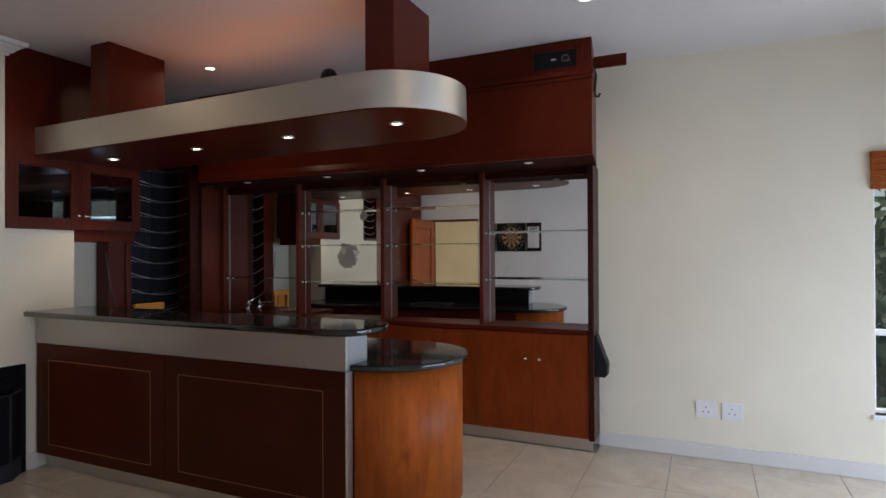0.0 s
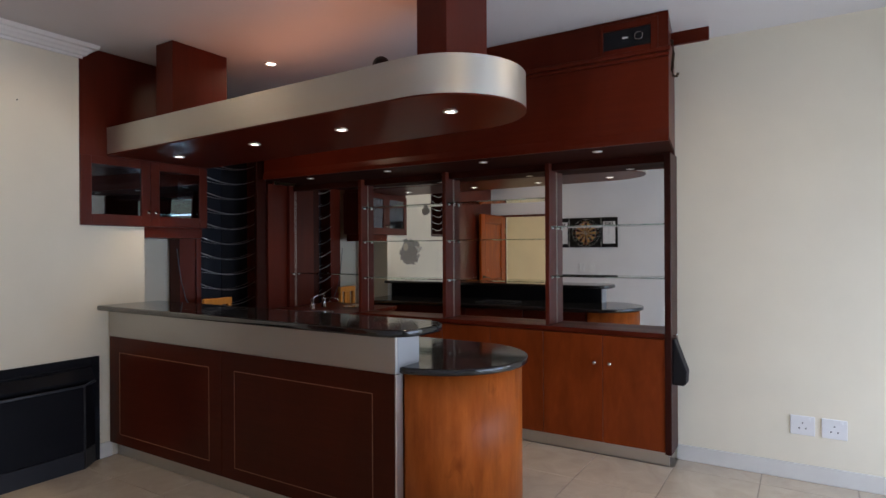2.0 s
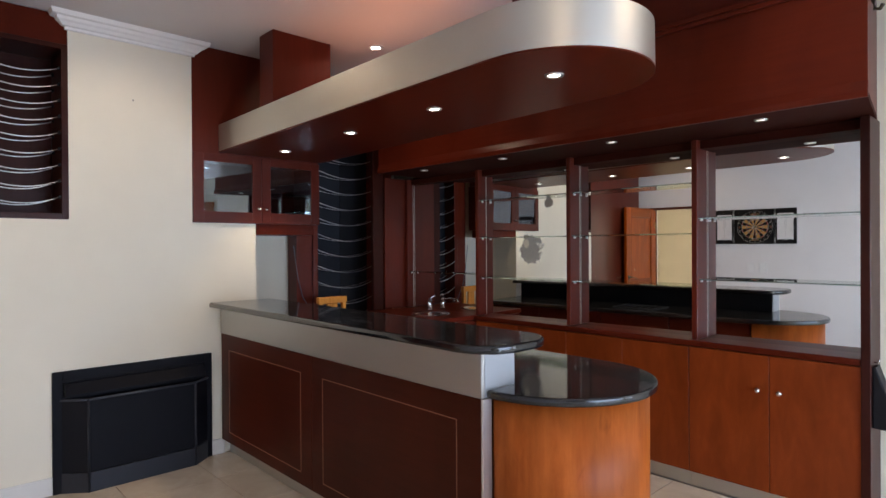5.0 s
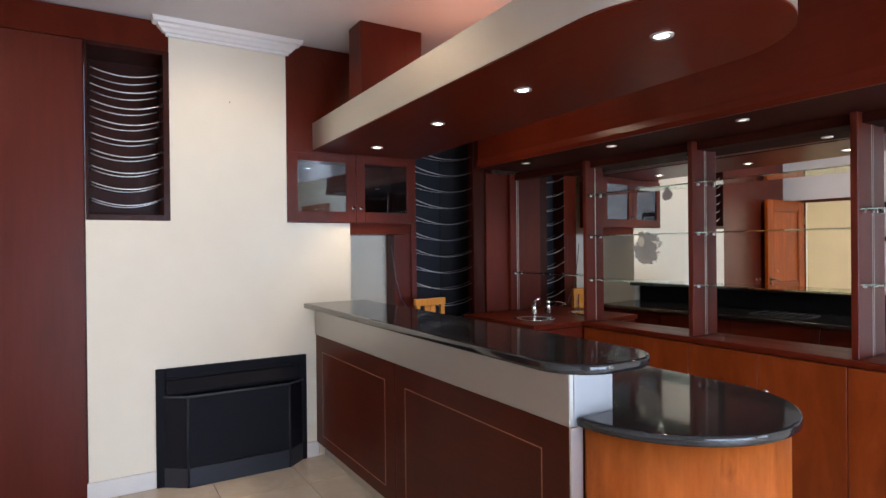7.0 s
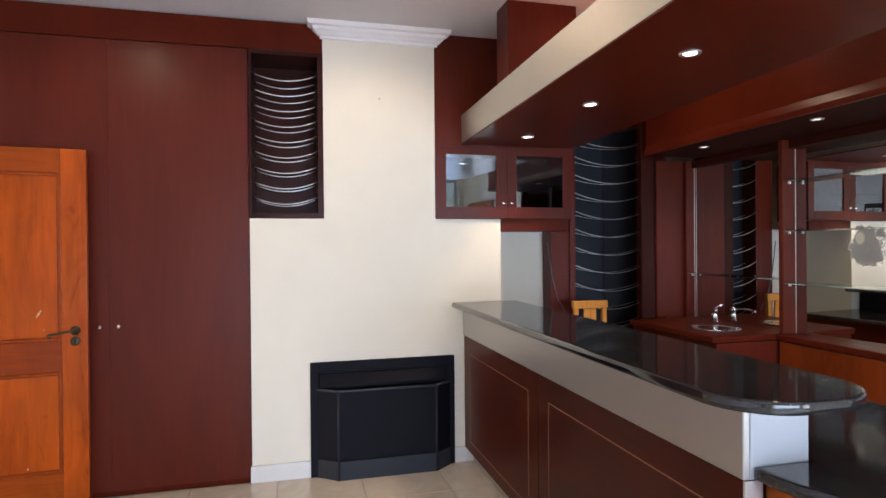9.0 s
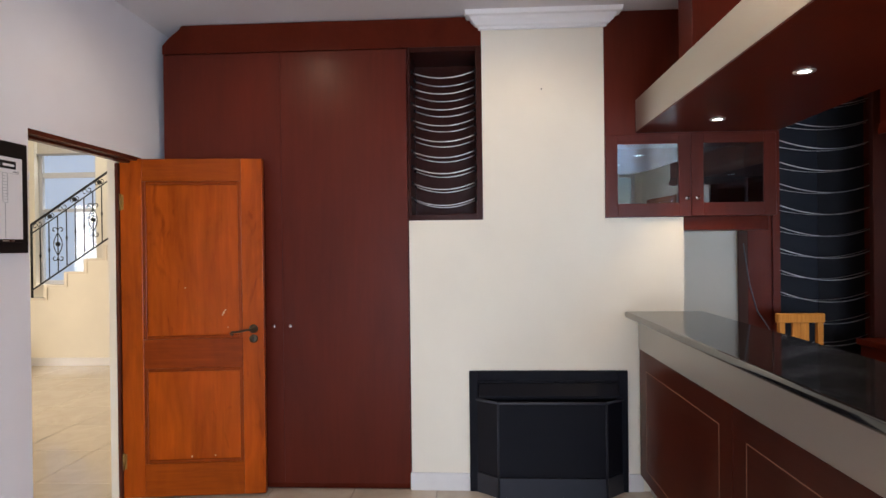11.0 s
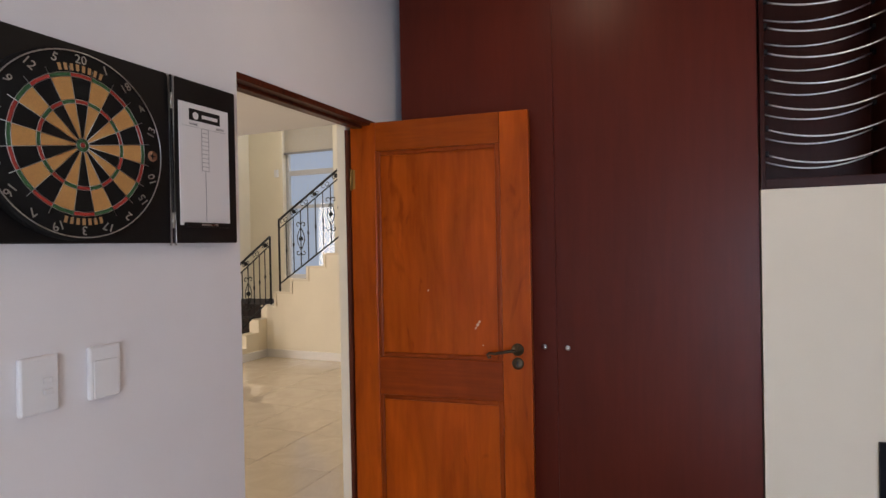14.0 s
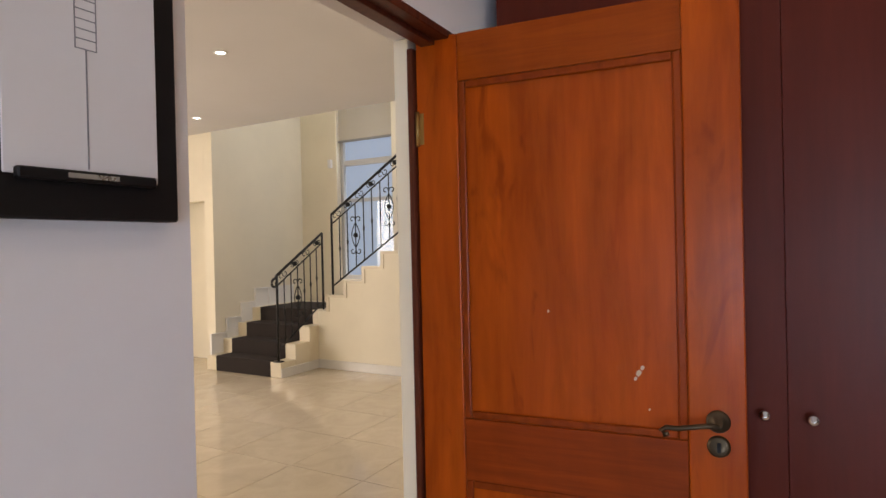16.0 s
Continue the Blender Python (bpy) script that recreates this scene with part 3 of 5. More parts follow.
for (xa, ya), (xb, yb) in zip(scr, scr[1:]):
    n = Vector((yb - ya, xa - xb, 0)).normalized()
    quad = lambda o: [(xa + n.x * o, ya + n.y * o), (xb + n.x * o, yb + n.y * o), (xb - n.x * 0.008, yb - n.y * 0.008), (xa - n.x * 0.008, ya - n.y * 0.008)]
    part("screen_panel", prism(quad(0.0), 0.125, 0.56), FIREBLACK, fire)
    part("screen_base", prism(quad(0.003), 0.0, 0.12), SMOKE, fire)
    bm = bmesh.new()
    add_tube(bm, [(xa, ya, 0.0), (xa, ya, 0.57)], 0.008, 6)
    add_tube(bm, [(xb, yb, 0.0), (xb, yb, 0.57)], 0.008, 6)
    add_tube(bm, [(xa, ya, 0.565), (xb, yb, 0.565)], 0.008, 6)
    part("screen_frame", bm, IRONGREY, fire)

# ---- wall cupboard with glass doors ----
cup = thing("wall_cupboard", "mahogany wall cupboard with two glazed doors", "cupboard")
CY0, CY1, CZ0, CZ1 = 2.470, 3.475, 1.668, 2.16
bm = bmesh.new()
add_box(bm, (-4.30, CY0, CZ0), (XB - 0.002, CY0 + 0.02, CZ1))
add_box(bm, (-4.30, CY1 - 0.02, CZ0), (XB - 0.002, CY1, CZ1))
add_box(bm, (-4.30, CY0 + 0.02, CZ0), (XB - 0.002, CY1 - 0.02, CZ0 + 0.02))
add_box(bm, (-4.30, CY0 + 0.02, CZ1 - 0.02), (XB - 0.002, CY1 - 0.02, CZ1))
add_box(bm, (-4.32, CY0, CZ0), (-4.30, CY1, CZ1))
part("carcass", bm, MAHOG, cup)
mid = 2.977
for y0, y1, ky in ((CY0, mid - 0.001, mid - 0.03), (mid + 0.001, CY1, mid + 0.03)):
    bm = bmesh.new()
    add_box(bm, (XB, y0, CZ0), (XB + 0.02, y0 + 0.072, CZ1), 0.002, 1)
    add_box(bm, (XB, y1 - 0.072, CZ0), (XB + 0.02, y1, CZ1), 0.002, 1)
    add_box(bm, (XB, y0 + 0.072, CZ0), (XB + 0.02, y1 - 0.072, CZ0 + 0.08), 0.002, 1)
    add_box(bm, (XB, y0 + 0.072, CZ1 - 0.055), (XB + 0.02, y1 - 0.072, CZ1), 0.002, 1)
    dd = part("door", bm, MAHOG, cup)
    zc, hz = (CZ0 + CZ1) / 2 + 0.0125, (CZ1 - CZ0 - 0.131) / 2
    g = part("pane", box((-0.002, y0 + 0.07, -hz), (0.002, y1 - 0.07, hz)), TINTED, dd)
    g.matrix_local = pose(XB + 0.009, 0, zc, 0, 0.6, 0)
    part("knob", lathe([(0.0, 0.0), (0.006, 0.0), (0.006, 0.010), (0.014, 0.016), (0.011, 0.028), (0.0, 0.030)], (XB + 0.02, ky, 1.775), "x", 14), CHROME, dd)
part("shelf", box((-4.29, CY0 + 0.022, 1.90), (XB - 0.03, CY1 - 0.022, 1.906)), GLASS_EDGE, cup)
part("apron", box((-4.30, 2.938, 1.583), (XB - 0.004, 3.44, 1.667), 0.002, 1), MAHOG_H, cup)
part("upper_panel", box((-4.30, 2.47, CZ1 + 0.002), (XB + 0.004, 3.475, H - 0.002), 0.002, 1), MAHOG, cup)

nail = thing("wall_nail", "tiny dark nail in the plastered chimney breast", "nail")
part("nail", rod((XB - 0.002, 2.092, 2.456), (XB + 0.008, 2.092, 2.458), 0.0032, 8), BLACK, nail)

# ---- the bar ----
BX0, BX1, BY = XB + 0.016, -1.372, 2.66
bar = thing("bar_counter", "mahogany bar front with pale inlay lines and a steel fascia", "bar")
part("body", box((BX0, BY + 0.02, 0.10), (BX1, 2.86, 0.87)), MAHOG, bar)
for x0, x1 in ((BX0, -2.682), (-2.678, BX1)):
    part("front_panel", box((x0, BY, 0.105), (x1, BY + 0.02, 0.87), 0.002, 1), MAHOG_F, bar)
for x0, x1 in ((-3.80, -2.80), (-2.565, -1.508)):
    bm = bmesh.new()
    for a, b in (((x0, 0.178), (x0 + 0.0045, 0.762)), ((x1 - 0.0045, 0.178), (x1, 0.762)), ((x0 + 0.0045, 0.178), (x1 - 0.0045, 0.1825)), ((x0 + 0.0045, 0.7575), (x1 - 0.0045, 0.762))):
        add_box(bm, (a[0], BY - 0.0012, a[1]), (b[0], BY + 0.004, b[1]))
    part("inlay", bm, INLAY, bar, "pale inlay rectangle")
part("kick_plate", box((BX0, BY + 0.06, 0.0), (BX1, 2.84, 0.10)), STEEL, bar, "brushed steel kick plate")
part("fascia", box((BX0, BY - 0.006, 0.872), (BX1 + 0.012, BY + 0.014, 1.060), 0.003, 1), STEEL_F, bar, "brushed steel fascia")
part("fascia_end", box((BX1 + 0.0005, BY + 0.0145, 0.872), (BX1 + 0.012, 2.86, 1.060), 0.002, 1), STEEL_E, bar, "brushed steel end cap")
part("upstand", box((BX0, BY + 0.0145, 0.872), (BX1, 2.858, 1.060)), BLACK, bar, "black upstand behind the fascia")
part("end_strip", box((BX1 + 0.001, BY + 0.0, 0.10), (BX1 + 0.012, BY + 0.055, 0.870), 0.002, 1), STEEL, bar, "brushed steel end strip")
outline = [(BX0, 2.575), (-1.50, 2.575), (-1.42, 2.575)] + arc(-1.43, 2.755, 0.18, -84, 0, 8)[1:] + arc(-1.43, 2.86, 0.18, 0, 90, 8) + [(-1.50, 3.04), (BX0, 3.04)]
tagged(part("worktop", prism(outline, 1.061, 1.097, "z", 0.010, 3, True), GRANITE), "polished black granite bar top with a rounded end", "worktop")
low = [(BX0, 2.862), (BX1 + 0.014, 2.862), (BX1 + 0.014, 2.685)] + arc(-1.345, 3.125, 0.44, -90, 90, 24) + [(-1.42, 3.565), (BX0, 3.565)]
tagged(part("worktop", prism(low, 0.871, 0.906, "z", 0.010, 3, True), GRANITE), "polished black granite worktop with a round end", "worktop")
unit = thing("curved_end_cabinet", "round ended cherry veneer cabinet under the granite worktop", "cabinet")
rnd = [(-1.357, 2.72)] + arc(-1.345, 3.125, 0.405, -90, 90, 32) + [(-1.357, 3.53)]
part("curved_front", prism(rnd, 0.09, 0.868, "z", 0.0, 1, True), CHERRY, unit)
part("plinth", prism([(-1.357, 2.74)] + arc(-1.345, 3.125, 0.385, -90, 90, 32) + [(-1.357, 3.51)], 0.0, 0.089, "z", 0.0, 1, True), STEEL, unit, "brushed steel plinth")
inner = thing("bar_base_cabinet", "dark base cabinets on the inner side of the bar", "cabinet")
part("carcass", box((BX0, 2.863, 0.09), (-1.36, 3.50, 0.870)), BLACK, inner)
for i in range(4):
    x0 = BX0 + 0.01 + i * 0.64
    part("door", box((x0, 3.50, 0.11), (x0 + 0.63, 3.518, 0.862), 0.002, 1), MAHOG, inner)
hob = thing("wire_drying_rack", "thin dark steel wire rack on the granite worktop", "rack")
for i in range(6):
    part("rung", tube([(-2.55 + i * 0.07, 3.12, 0.918), (-2.55 + i * 0.07, 3.38, 0.918)], 0.0022, 6), SMOKE, hob)
part("frame", tube([(-2.58, 3.10, 0.910), (-2.17, 3.10, 0.910), (-2.17, 3.40, 0.910), (-2.58, 3.40, 0.910)], 0.0042, 6, True), SMOKE, hob)

# ---- canopy over the bar ----
CZB, CZT = 2.222, 2.412
can = thing("bar_canopy", "suspended mahogany canopy with a brushed steel band", "canopy")
cin = [(XB + 0.008, 2.667)] + arc(-1.305, 3.075, 0.408, -90, 90, 32) + [(XB + 0.008, 3.483)]
part("soffit", prism(cin, CZB + 0.004, CZT - 0.03, "z", 0, 1), MAHOG_H, can)
part("soffit_lip", prism([(XB + 0.008, 2.655)] + arc(-1.305, 3.075, 0.42, -90, 90, 48) + [(XB + 0.008, 3.495)], CZB - 0.008, CZB - 0.0005, "z", 0, 1), MAHOG_H, can)
bm = bmesh.new()
outer = [(XB + 0.008, 2.655)] + arc(-1.305, 3.075, 0.42, -90, 90, 48) + [(XB + 0.008, 3.495)]
innr = [(XB + 0.008, 2.665)] + arc(-1.305, 3.075, 0.41, -90, 90, 48) + [(XB + 0.008, 3.485)]
vs = [[bm.verts.new((x, y, z)) for x, y in line] for line, z in ((outer, CZB), (outer, CZT), (innr, CZT), (innr, CZB))]
for a, b in ((0, 1), (1, 2), (2, 3), (3, 0)):
    for j in range(len(outer) - 1):
        f = bm.faces.new((vs[a][j], vs[a][j + 1], vs[b][j + 1], vs[b][j]))
        f.smooth = True
bmesh.ops.split_edges(bm, edges=[e for e in bm.edges if len({round(v.co.z, 4) for v in e.verts}) == 1 and not e.is_boundary])
bmesh.ops.recalc_face_normals(bm, faces=bm.faces)
part("steel_band", bm, STEEL_V, can, "brushed steel band round the edge")
SAG = math.tan(radians(0.85))
for ob in can.children:
    ob.matrix_local = pose(-1.3, 0, CZB) @ pose(0, 0, 0, 0, -0.85, 0) @ pose(1.3, 0, -CZB)
for x0, x1, y0, y1 in ((-3.50, -3.31, 2.76, 3.20), (-1.365, -1.185, 2.86, 3.30)):
    part("hanger_box", box((x0, y0, CZT - 0.03), (x1, y1, H - 0.002), 0.002, 1), MAHOG, can, "mahogany hanger box up to the ceiling")
dome = thing("canopy_uplight", "small round black uplight on the canopy", "lamp")
part("dome", lathe([(0.0, 0.0), (0.052, 0.0), (0.052, 0.11), (0.048, 0.14), (0.034, 0.165), (0.015, 0.175), (0.0, 0.177)], (-1.66, 2.94, CZT - 0.03 + 0.0005), "z", 20), BLACK, dome)

area_lamp("canopy_uplight", (-2.15, 3.05, CZT - 0.01), (-2.2, 2.85, H), 2.0, 0.45, 6.5, (1.0, 0.45, 0.26))


def downlight(x, y, z, r, bulb, label, group):
    d = thing("downlight", label, "lamp", group)
    d.location = (x, y, z)
    bm = lathe([(r * 0.62, 0.0), (r * 0.70, -0.006), (r, -0.006), (r * 1.04, 0.0)], (0, 0, 0), "z", 24)
    part("trim_ring", bm, SATIN if r < 0.05 else WHITE, d)
    part("lens", lathe([(0.0, -0.003), (r * 0.64, -0.003), (r * 0.64, 0.0), (0.0, 0.0)], (0, 0, 0), "z", 20), bulb, d)
    return d


for x in (-3.60, -2.775, -2.01, -1.25):
    zl = CZB - 0.0085 + min(0.0, x + 1.3) * SAG
    downlight(x, 3.0, zl, 0.040, BULB, "small chrome downlight lit in the canopy", "canopy downlights")
    spot_lamp("canopy_downlight", (x, 3.0, zl - 0.016), 17, WARM, 90)
for x, y in ((-3.15, 3.48), (-0.28, 3.45), (-3.15, 2.0), (-0.28, 2.0), (-3.15, 0.54), (-0.28, 0.54)):
    downlight(x, y, H, 0.052, BULB, "round white downlight lit in the ceiling", "ceiling downlights")
    spot_lamp("ceiling_downlight", (x, y, H - 0.015), 13, WARM, 168)

# ---- back bar ----
BF, MY = 4.52, 4.70
BKY, BKZ = 4.06, 2.130
bulk = thing("back_bar_bulkhead", "mahogany bulkhead above the mirrored back bar", "bulkhead")
foot = [(-3.90, BKY), (-0.352, BKY), (-0.436, YN - 0.002), (-3.90, YN - 0.002)]
part("front", prism(foot, BKZ + 0.03, H - 0.002, "z"), MAHOG_H, bulk)
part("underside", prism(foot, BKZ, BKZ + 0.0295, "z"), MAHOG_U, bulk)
bm = bmesh.new()
add_box(bm, (-3.90, BKY - 0.018, 2.645), (-0.346, BKY - 0.0005, 2.668), 0.004)
add_box(bm, (-3.90, BKY - 0.026, 2.670), (-0.340, BKY - 0.0005, 2.700), 0.006)
part("upper_moulding", bm, MAHOG_H, bulk)
part("lower_moulding", prism([(BKY - 0.016, BKZ), (BKY - 0.016, BKZ + 0.03), (BKY - 0.008, BKZ + 0.055), (BKY - 0.0005, BKZ + 0.075), (BKY - 0.0005, BKZ)], -3.90, -0.350, "x", 0.002, 1), MAHOG_H, bulk)
for i, x in enumerate((-3.45, -2.58, -1.69, -0.83)):
    downlight(x, 4.20, BKZ, 0.032, BULB_DIM, "small dim chrome downlight under the bulkhead", "back bar downlights")
    spot_lamp("back_bar_downlight", (x, 4.20, BKZ - 0.014), 5.0, WARM, 135)
# The drawer-like player set into the bulkhead.
rad = thing("built_in_radio", "black radio set in a mahogany frame", "radio")
bm = bmesh.new()
for a, b in (((-0.765, 2.695), (-0.745, 2.895)), ((-0.452, 2.695), (-0.410, 2.895)), ((-0.745, 2.695), (-0.452, 2.733)), ((-0.745, 2.852), (-0.452, 2.895))):
    add_box(bm, (a[0], BKY - 0.016, a[1]), (b[0], BKY - 0.0005, b[1]), 0.003, 1)
part("frame", bm, MAHOG_H, rad)
part("face", box((-0.745, BKY - 0.006, 2.733), (-0.452, BKY - 0.0005, 2.852)), BLACK, rad)
part("dial", tube([(x, BKY - 0.0075, z) for x, z in arc(-0.525, 2.797, 0.024, 0, 345, 23)], 0.0017, 6, True), CHROME, rad, "thin chrome ring")
part("label_bar", box((-0.625, BKY - 0.008, 2.792), (-0.590, BKY - 0.006, 2.802)), WHITE, rad)
# Mirror and shelves.
for x0, x1, turn in ((-4.075, -3.150, 2.0), (-3.147, -2.236, 3.0), (-2.233, -1.317, 2.1), (-1.314, -0.468, 1.9)):
    xc = (x0 + x1) / 2
    yc = MY + (xc + 0.455) * math.tan(radians(1.5))
    mir = part("mirror", box((x0, yc, 0.89), (x1, yc + 0.006, BKZ + 0.02)), MIRROR)
    tagged(mir, "tall clear mirror pane with cloudy worn silvering" if turn == 3.0 else "tall clear mirror pane behind the bar shelves", "mirror", "back bar mirrors")
    mir.matrix_world = pose(xc, yc, 0, 0, 0, turn) @ pose(-xc, -yc, 0)
backb = thing("back_bar_unit", "mahogany back bar frame with upright dividers", "shelving")
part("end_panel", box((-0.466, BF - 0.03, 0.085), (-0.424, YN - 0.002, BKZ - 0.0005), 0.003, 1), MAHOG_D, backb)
for x in (-4.095, -3.165, -2.25, -1.332):
    part("upright", box((x, BF, 0.905), (x + 0.035, MY - 0.001, BKZ), 0.003, 1), MAHOG, backb)
    my = MY + (x + 0.455) * math.tan(radians(1.5)) - 0.004
    part("edge_strip", box((x + 0.0351, my - 0.010, 0.905), (x + 0.0358, my - 0.005, 2.077)), STEEL_V, backb, "bright metal strip along the mirror")
part("left_panel", box((-4.12, 4.28, 0.905), (-4.098, MY, BKZ), 0.002, 1), MAHOG, backb)
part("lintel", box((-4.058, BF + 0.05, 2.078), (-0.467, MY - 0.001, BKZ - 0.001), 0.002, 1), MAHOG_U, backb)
part("ledge", box((-3.16, BF - 0.025, 0.868), (-0.467, MY + 0.03, 0.903), 0.005), MAHOG_H, backb)
for x0, x1, zs in ((-4.055, -3.168, (1.245,)), (-3.128, -2.252, (1.222, 1.552, 1.866)), (-2.213, -1.334, (1.222, 1.552, 1.866)), (-1.295, -0.468, (1.270, 1.645))):
    for z in zs:
        sh = thing("glass_shelf", "clear glass shelf with a greenish edge", "shelf", "back bar shelves")
        part("pane", box((x0, BF + 0.015, z), (x1, MY - 0.003, z + 0.008), 0.001, 1), GLASS_EDGE, sh)
        for y in (BF + 0.045, MY - 0.045):
            part("stud", rod((x0 - 0.001, y, z - 0.006), (x0 + 0.012, y, z - 0.007), 0.0065, 10), SATIN, sh)
            part("stud", rod((x1 + 0.001, y, z - 0.006), (x1 - 0.012, y, z - 0.007), 0.0065, 10), SATIN, sh)
# Base cabinets with cherry doors.
def base_unit(x0, x1, knobs, doors):
    c = thing("base_cabinet", "cherry veneer base cabinet with plain doors", "cabinet", "back bar base cabinets")
    part("carcass", box((x0, BF + 0.002, 0.09), (x1, YN - 0.003, 0.866)), MAHOG, c)
    for a, b, k in doors:
        dd = part("door", box((a + 0.0015, BF - 0.018, 0.095), (b - 0.0015, BF, 0.862), 0.002, 1), CHERRY_D, c)
        if k:
            part("knob", lathe([(0.0, 0.0), (0.006, 0.0), (0.006, -0.010), (0.014, -0.014), (0.016, -0.022), (0.010, -0.030), (0.0, -0.031)], (k, BF - 0.018, 0.664), "y", 18), CHROME, dd)
    part("kick_plate", box((x0, BF + 0.01, 0.0), (x1, BF + 0.03, 0.088)), STEEL, c)
    return c


base_unit(-1.344, -0.447, 2, [(-1.344, -0.893, -0.948), (-0.893, -0.447, -0.838)])
base_unit(-2.245, -1.346, 2, [(-2.245, -1.796, -1.85), (-1.796, -1.346, -1.742)])
base_unit(-3.145, -2.247, 2, [(-3.145, -2.697, -2.75), (-2.697, -2.247, -2.64)])
sinkc = thing("sink_cabinet", "dark mahogany sink cabinet in the corner", "cabinet")
part("carcass", box((-4.09, 4.06, 0.0), (-3.17, 4.69, 0.862)), MAHOG, sinkc)
part("top", box((-4.09, 4.03, 0.866), (-3.165, 4.695, 0.904), 0.006), MAHOG_H, sinkc)
sink = thing("bar_sink", "small round stainless steel sink with twin taps", "sink")
part("bowl_rim", lathe([(0.145, 0.0), (0.165, 0.0), (0.168, 0.005), (0.145, 0.009), (0.135, 0.004)], (-3.50, 4.31, 0.904), "z", 32), CHROME, sink)
part("bowl", lathe([(0.0, 0.0015), (0.135, 0.0015), (0.14, 0.006), (0.13, 0.006), (0.09, 0.0025), (0.0, 0.002)], (-3.50, 4.31, 0.904), "z", 32), STEEL, sink)
tap = thing("mixer_tap", "chrome mixer tap beside the sink", "tap")
part("base", lathe([(0.0, 0.0), (0.028, 0.0), (0.026, 0.008), (0.020, 0.012), (0.018, 0.075), (0.022, 0.085), (0.018, 0.10), (0.0, 0.104)], (-3.76, 4.53, 0.905), "z", 20), CHROME, tap)
part("spout", tube([(-3.76, 4.53, 0.975), (-3.74, 4.51, 0.995), (-3.70, 4.47, 0.998), (-3.665, 4.435, 0.985), (-3.655, 4.425, 0.970)], 0.009, 8), CHROME, tap)
part("lever", tube([(-3.76, 4.53, 1.00), (-3.76, 4.545, 1.015), (-3.72, 4.56, 1.035)], 0.007, 8), CHROME, tap)
# Corner with the wine rack.
rack = thing("wine_rack", "tall dark bottle rack with curved chrome wires", "wine rack")
RX, RY0, RY1 = -4.35, 3.70, 4.34
part("back_board", box((-4.50, RY0, 0.0), (RX - 0.13, RY1, 2.9)), NAVY, rack)
part("side_board", box((-4.50, RY1 - 0.001, 0.0), (-4.10, RY1 + 0.02, H - 0.004)), MAHOG, rack)
part("side_board", box((-4.50, 3.50, 0.0), (RX + 0.0, RY0, H - 0.004), 0.003), MAHOG, rack)
part("edge_strip", box((RX, 3.655, 0.0), (RX + 0.018, RY0 + 0.005, H - 0.004), 0.003), MAHOG, rack)
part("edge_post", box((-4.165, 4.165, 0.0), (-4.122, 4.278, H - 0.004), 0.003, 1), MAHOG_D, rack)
# Black sheet added to paint the rack's right half in shade.
part("shade_sheet", box((RX - 0.129, 4.03, 0.0), (RX - 0.124, RY1 - 0.002, 2.9)), BLACK, rack)
for i in range(12):
    z = 0.86 + i * 0.144
    part("wire", wire(RX + 0.01, RY0 - 0.005, RY1, z + 0.03, 0.072, 0.0032, 0.035), SATIN, rack)
    part("wire", wire(RX - 0.10, RY0 + 0.01, RY1, z + 0.012, 0.05, 0.0017, 0.03), SATIN, rack)
cable = thing("loose_cable", "thin grey cable hanging down the rack side", "cable")
part("cable", tube([(RX + 0.006, 3.47, 1.50), (RX + 0.006, 3.485, 1.38), (RX + 0.006, 3.51, 1.22), (RX + 0.006, 3.555, 1.05), (RX + 0.008, 3.625, 0.94), (RX + 0.01, 3.66, 0.86)], 0.004, 6), plain("grey_cable", (0.12, 0.12, 0.14), 0.5), cable)
stool = thing("pine_chair", "honey coloured slatted wooden chair behind the bar", "chair")
CXc, CYc = -4.10, 3.712
for y in (CYc - 0.145, CYc + 0.088):
    part("leg", box((CXc - 0.02, y, 0.0), (CXc + 0.015, y + 0.035, 1.02), 0.004), PINE, stool)
    part("leg", box((CXc + 0.36, y, 0.0), (CXc + 0.395, y + 0.035, 0.55), 0.004), PINE, stool)
part("top_rail", box((CXc - 0.022, CYc - 0.155, 1.0), (CXc + 0.017, CYc + 0.133, 1.058), 0.006), PINE, stool)
part("lower_rail", box((CXc - 0.02, CYc - 0.11, 0.62), (CXc + 0.012, CYc + 0.088, 0.66), 0.004), PINE, stool)
for i in range(2):
    y = CYc - 0.062 + i * 0.052
    part("slat", box((CXc - 0.012, y, 0.655), (CXc + 0.006, y + 0.050, 1.005), 0.003), PINE, stool)
part("seat", box((CXc - 0.02, CYc - 0.165, 0.55), (CXc + 0.41, CYc + 0.145, 0.58), 0.008), PINE, stool)

# ---- things on the north wall ----


def socket(x, y, z, w=0.135, h=0.122):
    s = thing("wall_socket", "white three-pin wall socket plate", "socket", "wall sockets")
    part("plate", box((x, y - 0.008, z), (x + w, y - 0.0005, z + h), 0.003), WHITE, s)
    cx, cz = x + w * 0.5, z + h * 0.42
    for dx, dz in ((0, 0.026), (-0.018, -0.008), (0.018, -0.008)):
        part("pin_hole", rod((cx + dx, y - 0.0095, cz + dz), (cx + dx, y - 0.0075, cz + dz), 0.0045, 10), BLACK, s)
    part("rocker", box((cx + 0.03, y - 0.012, z + h - 0.035), (cx + 0.045, y - 0.0075, z + h - 0.012), 0.002), WHITE, s)
    return s


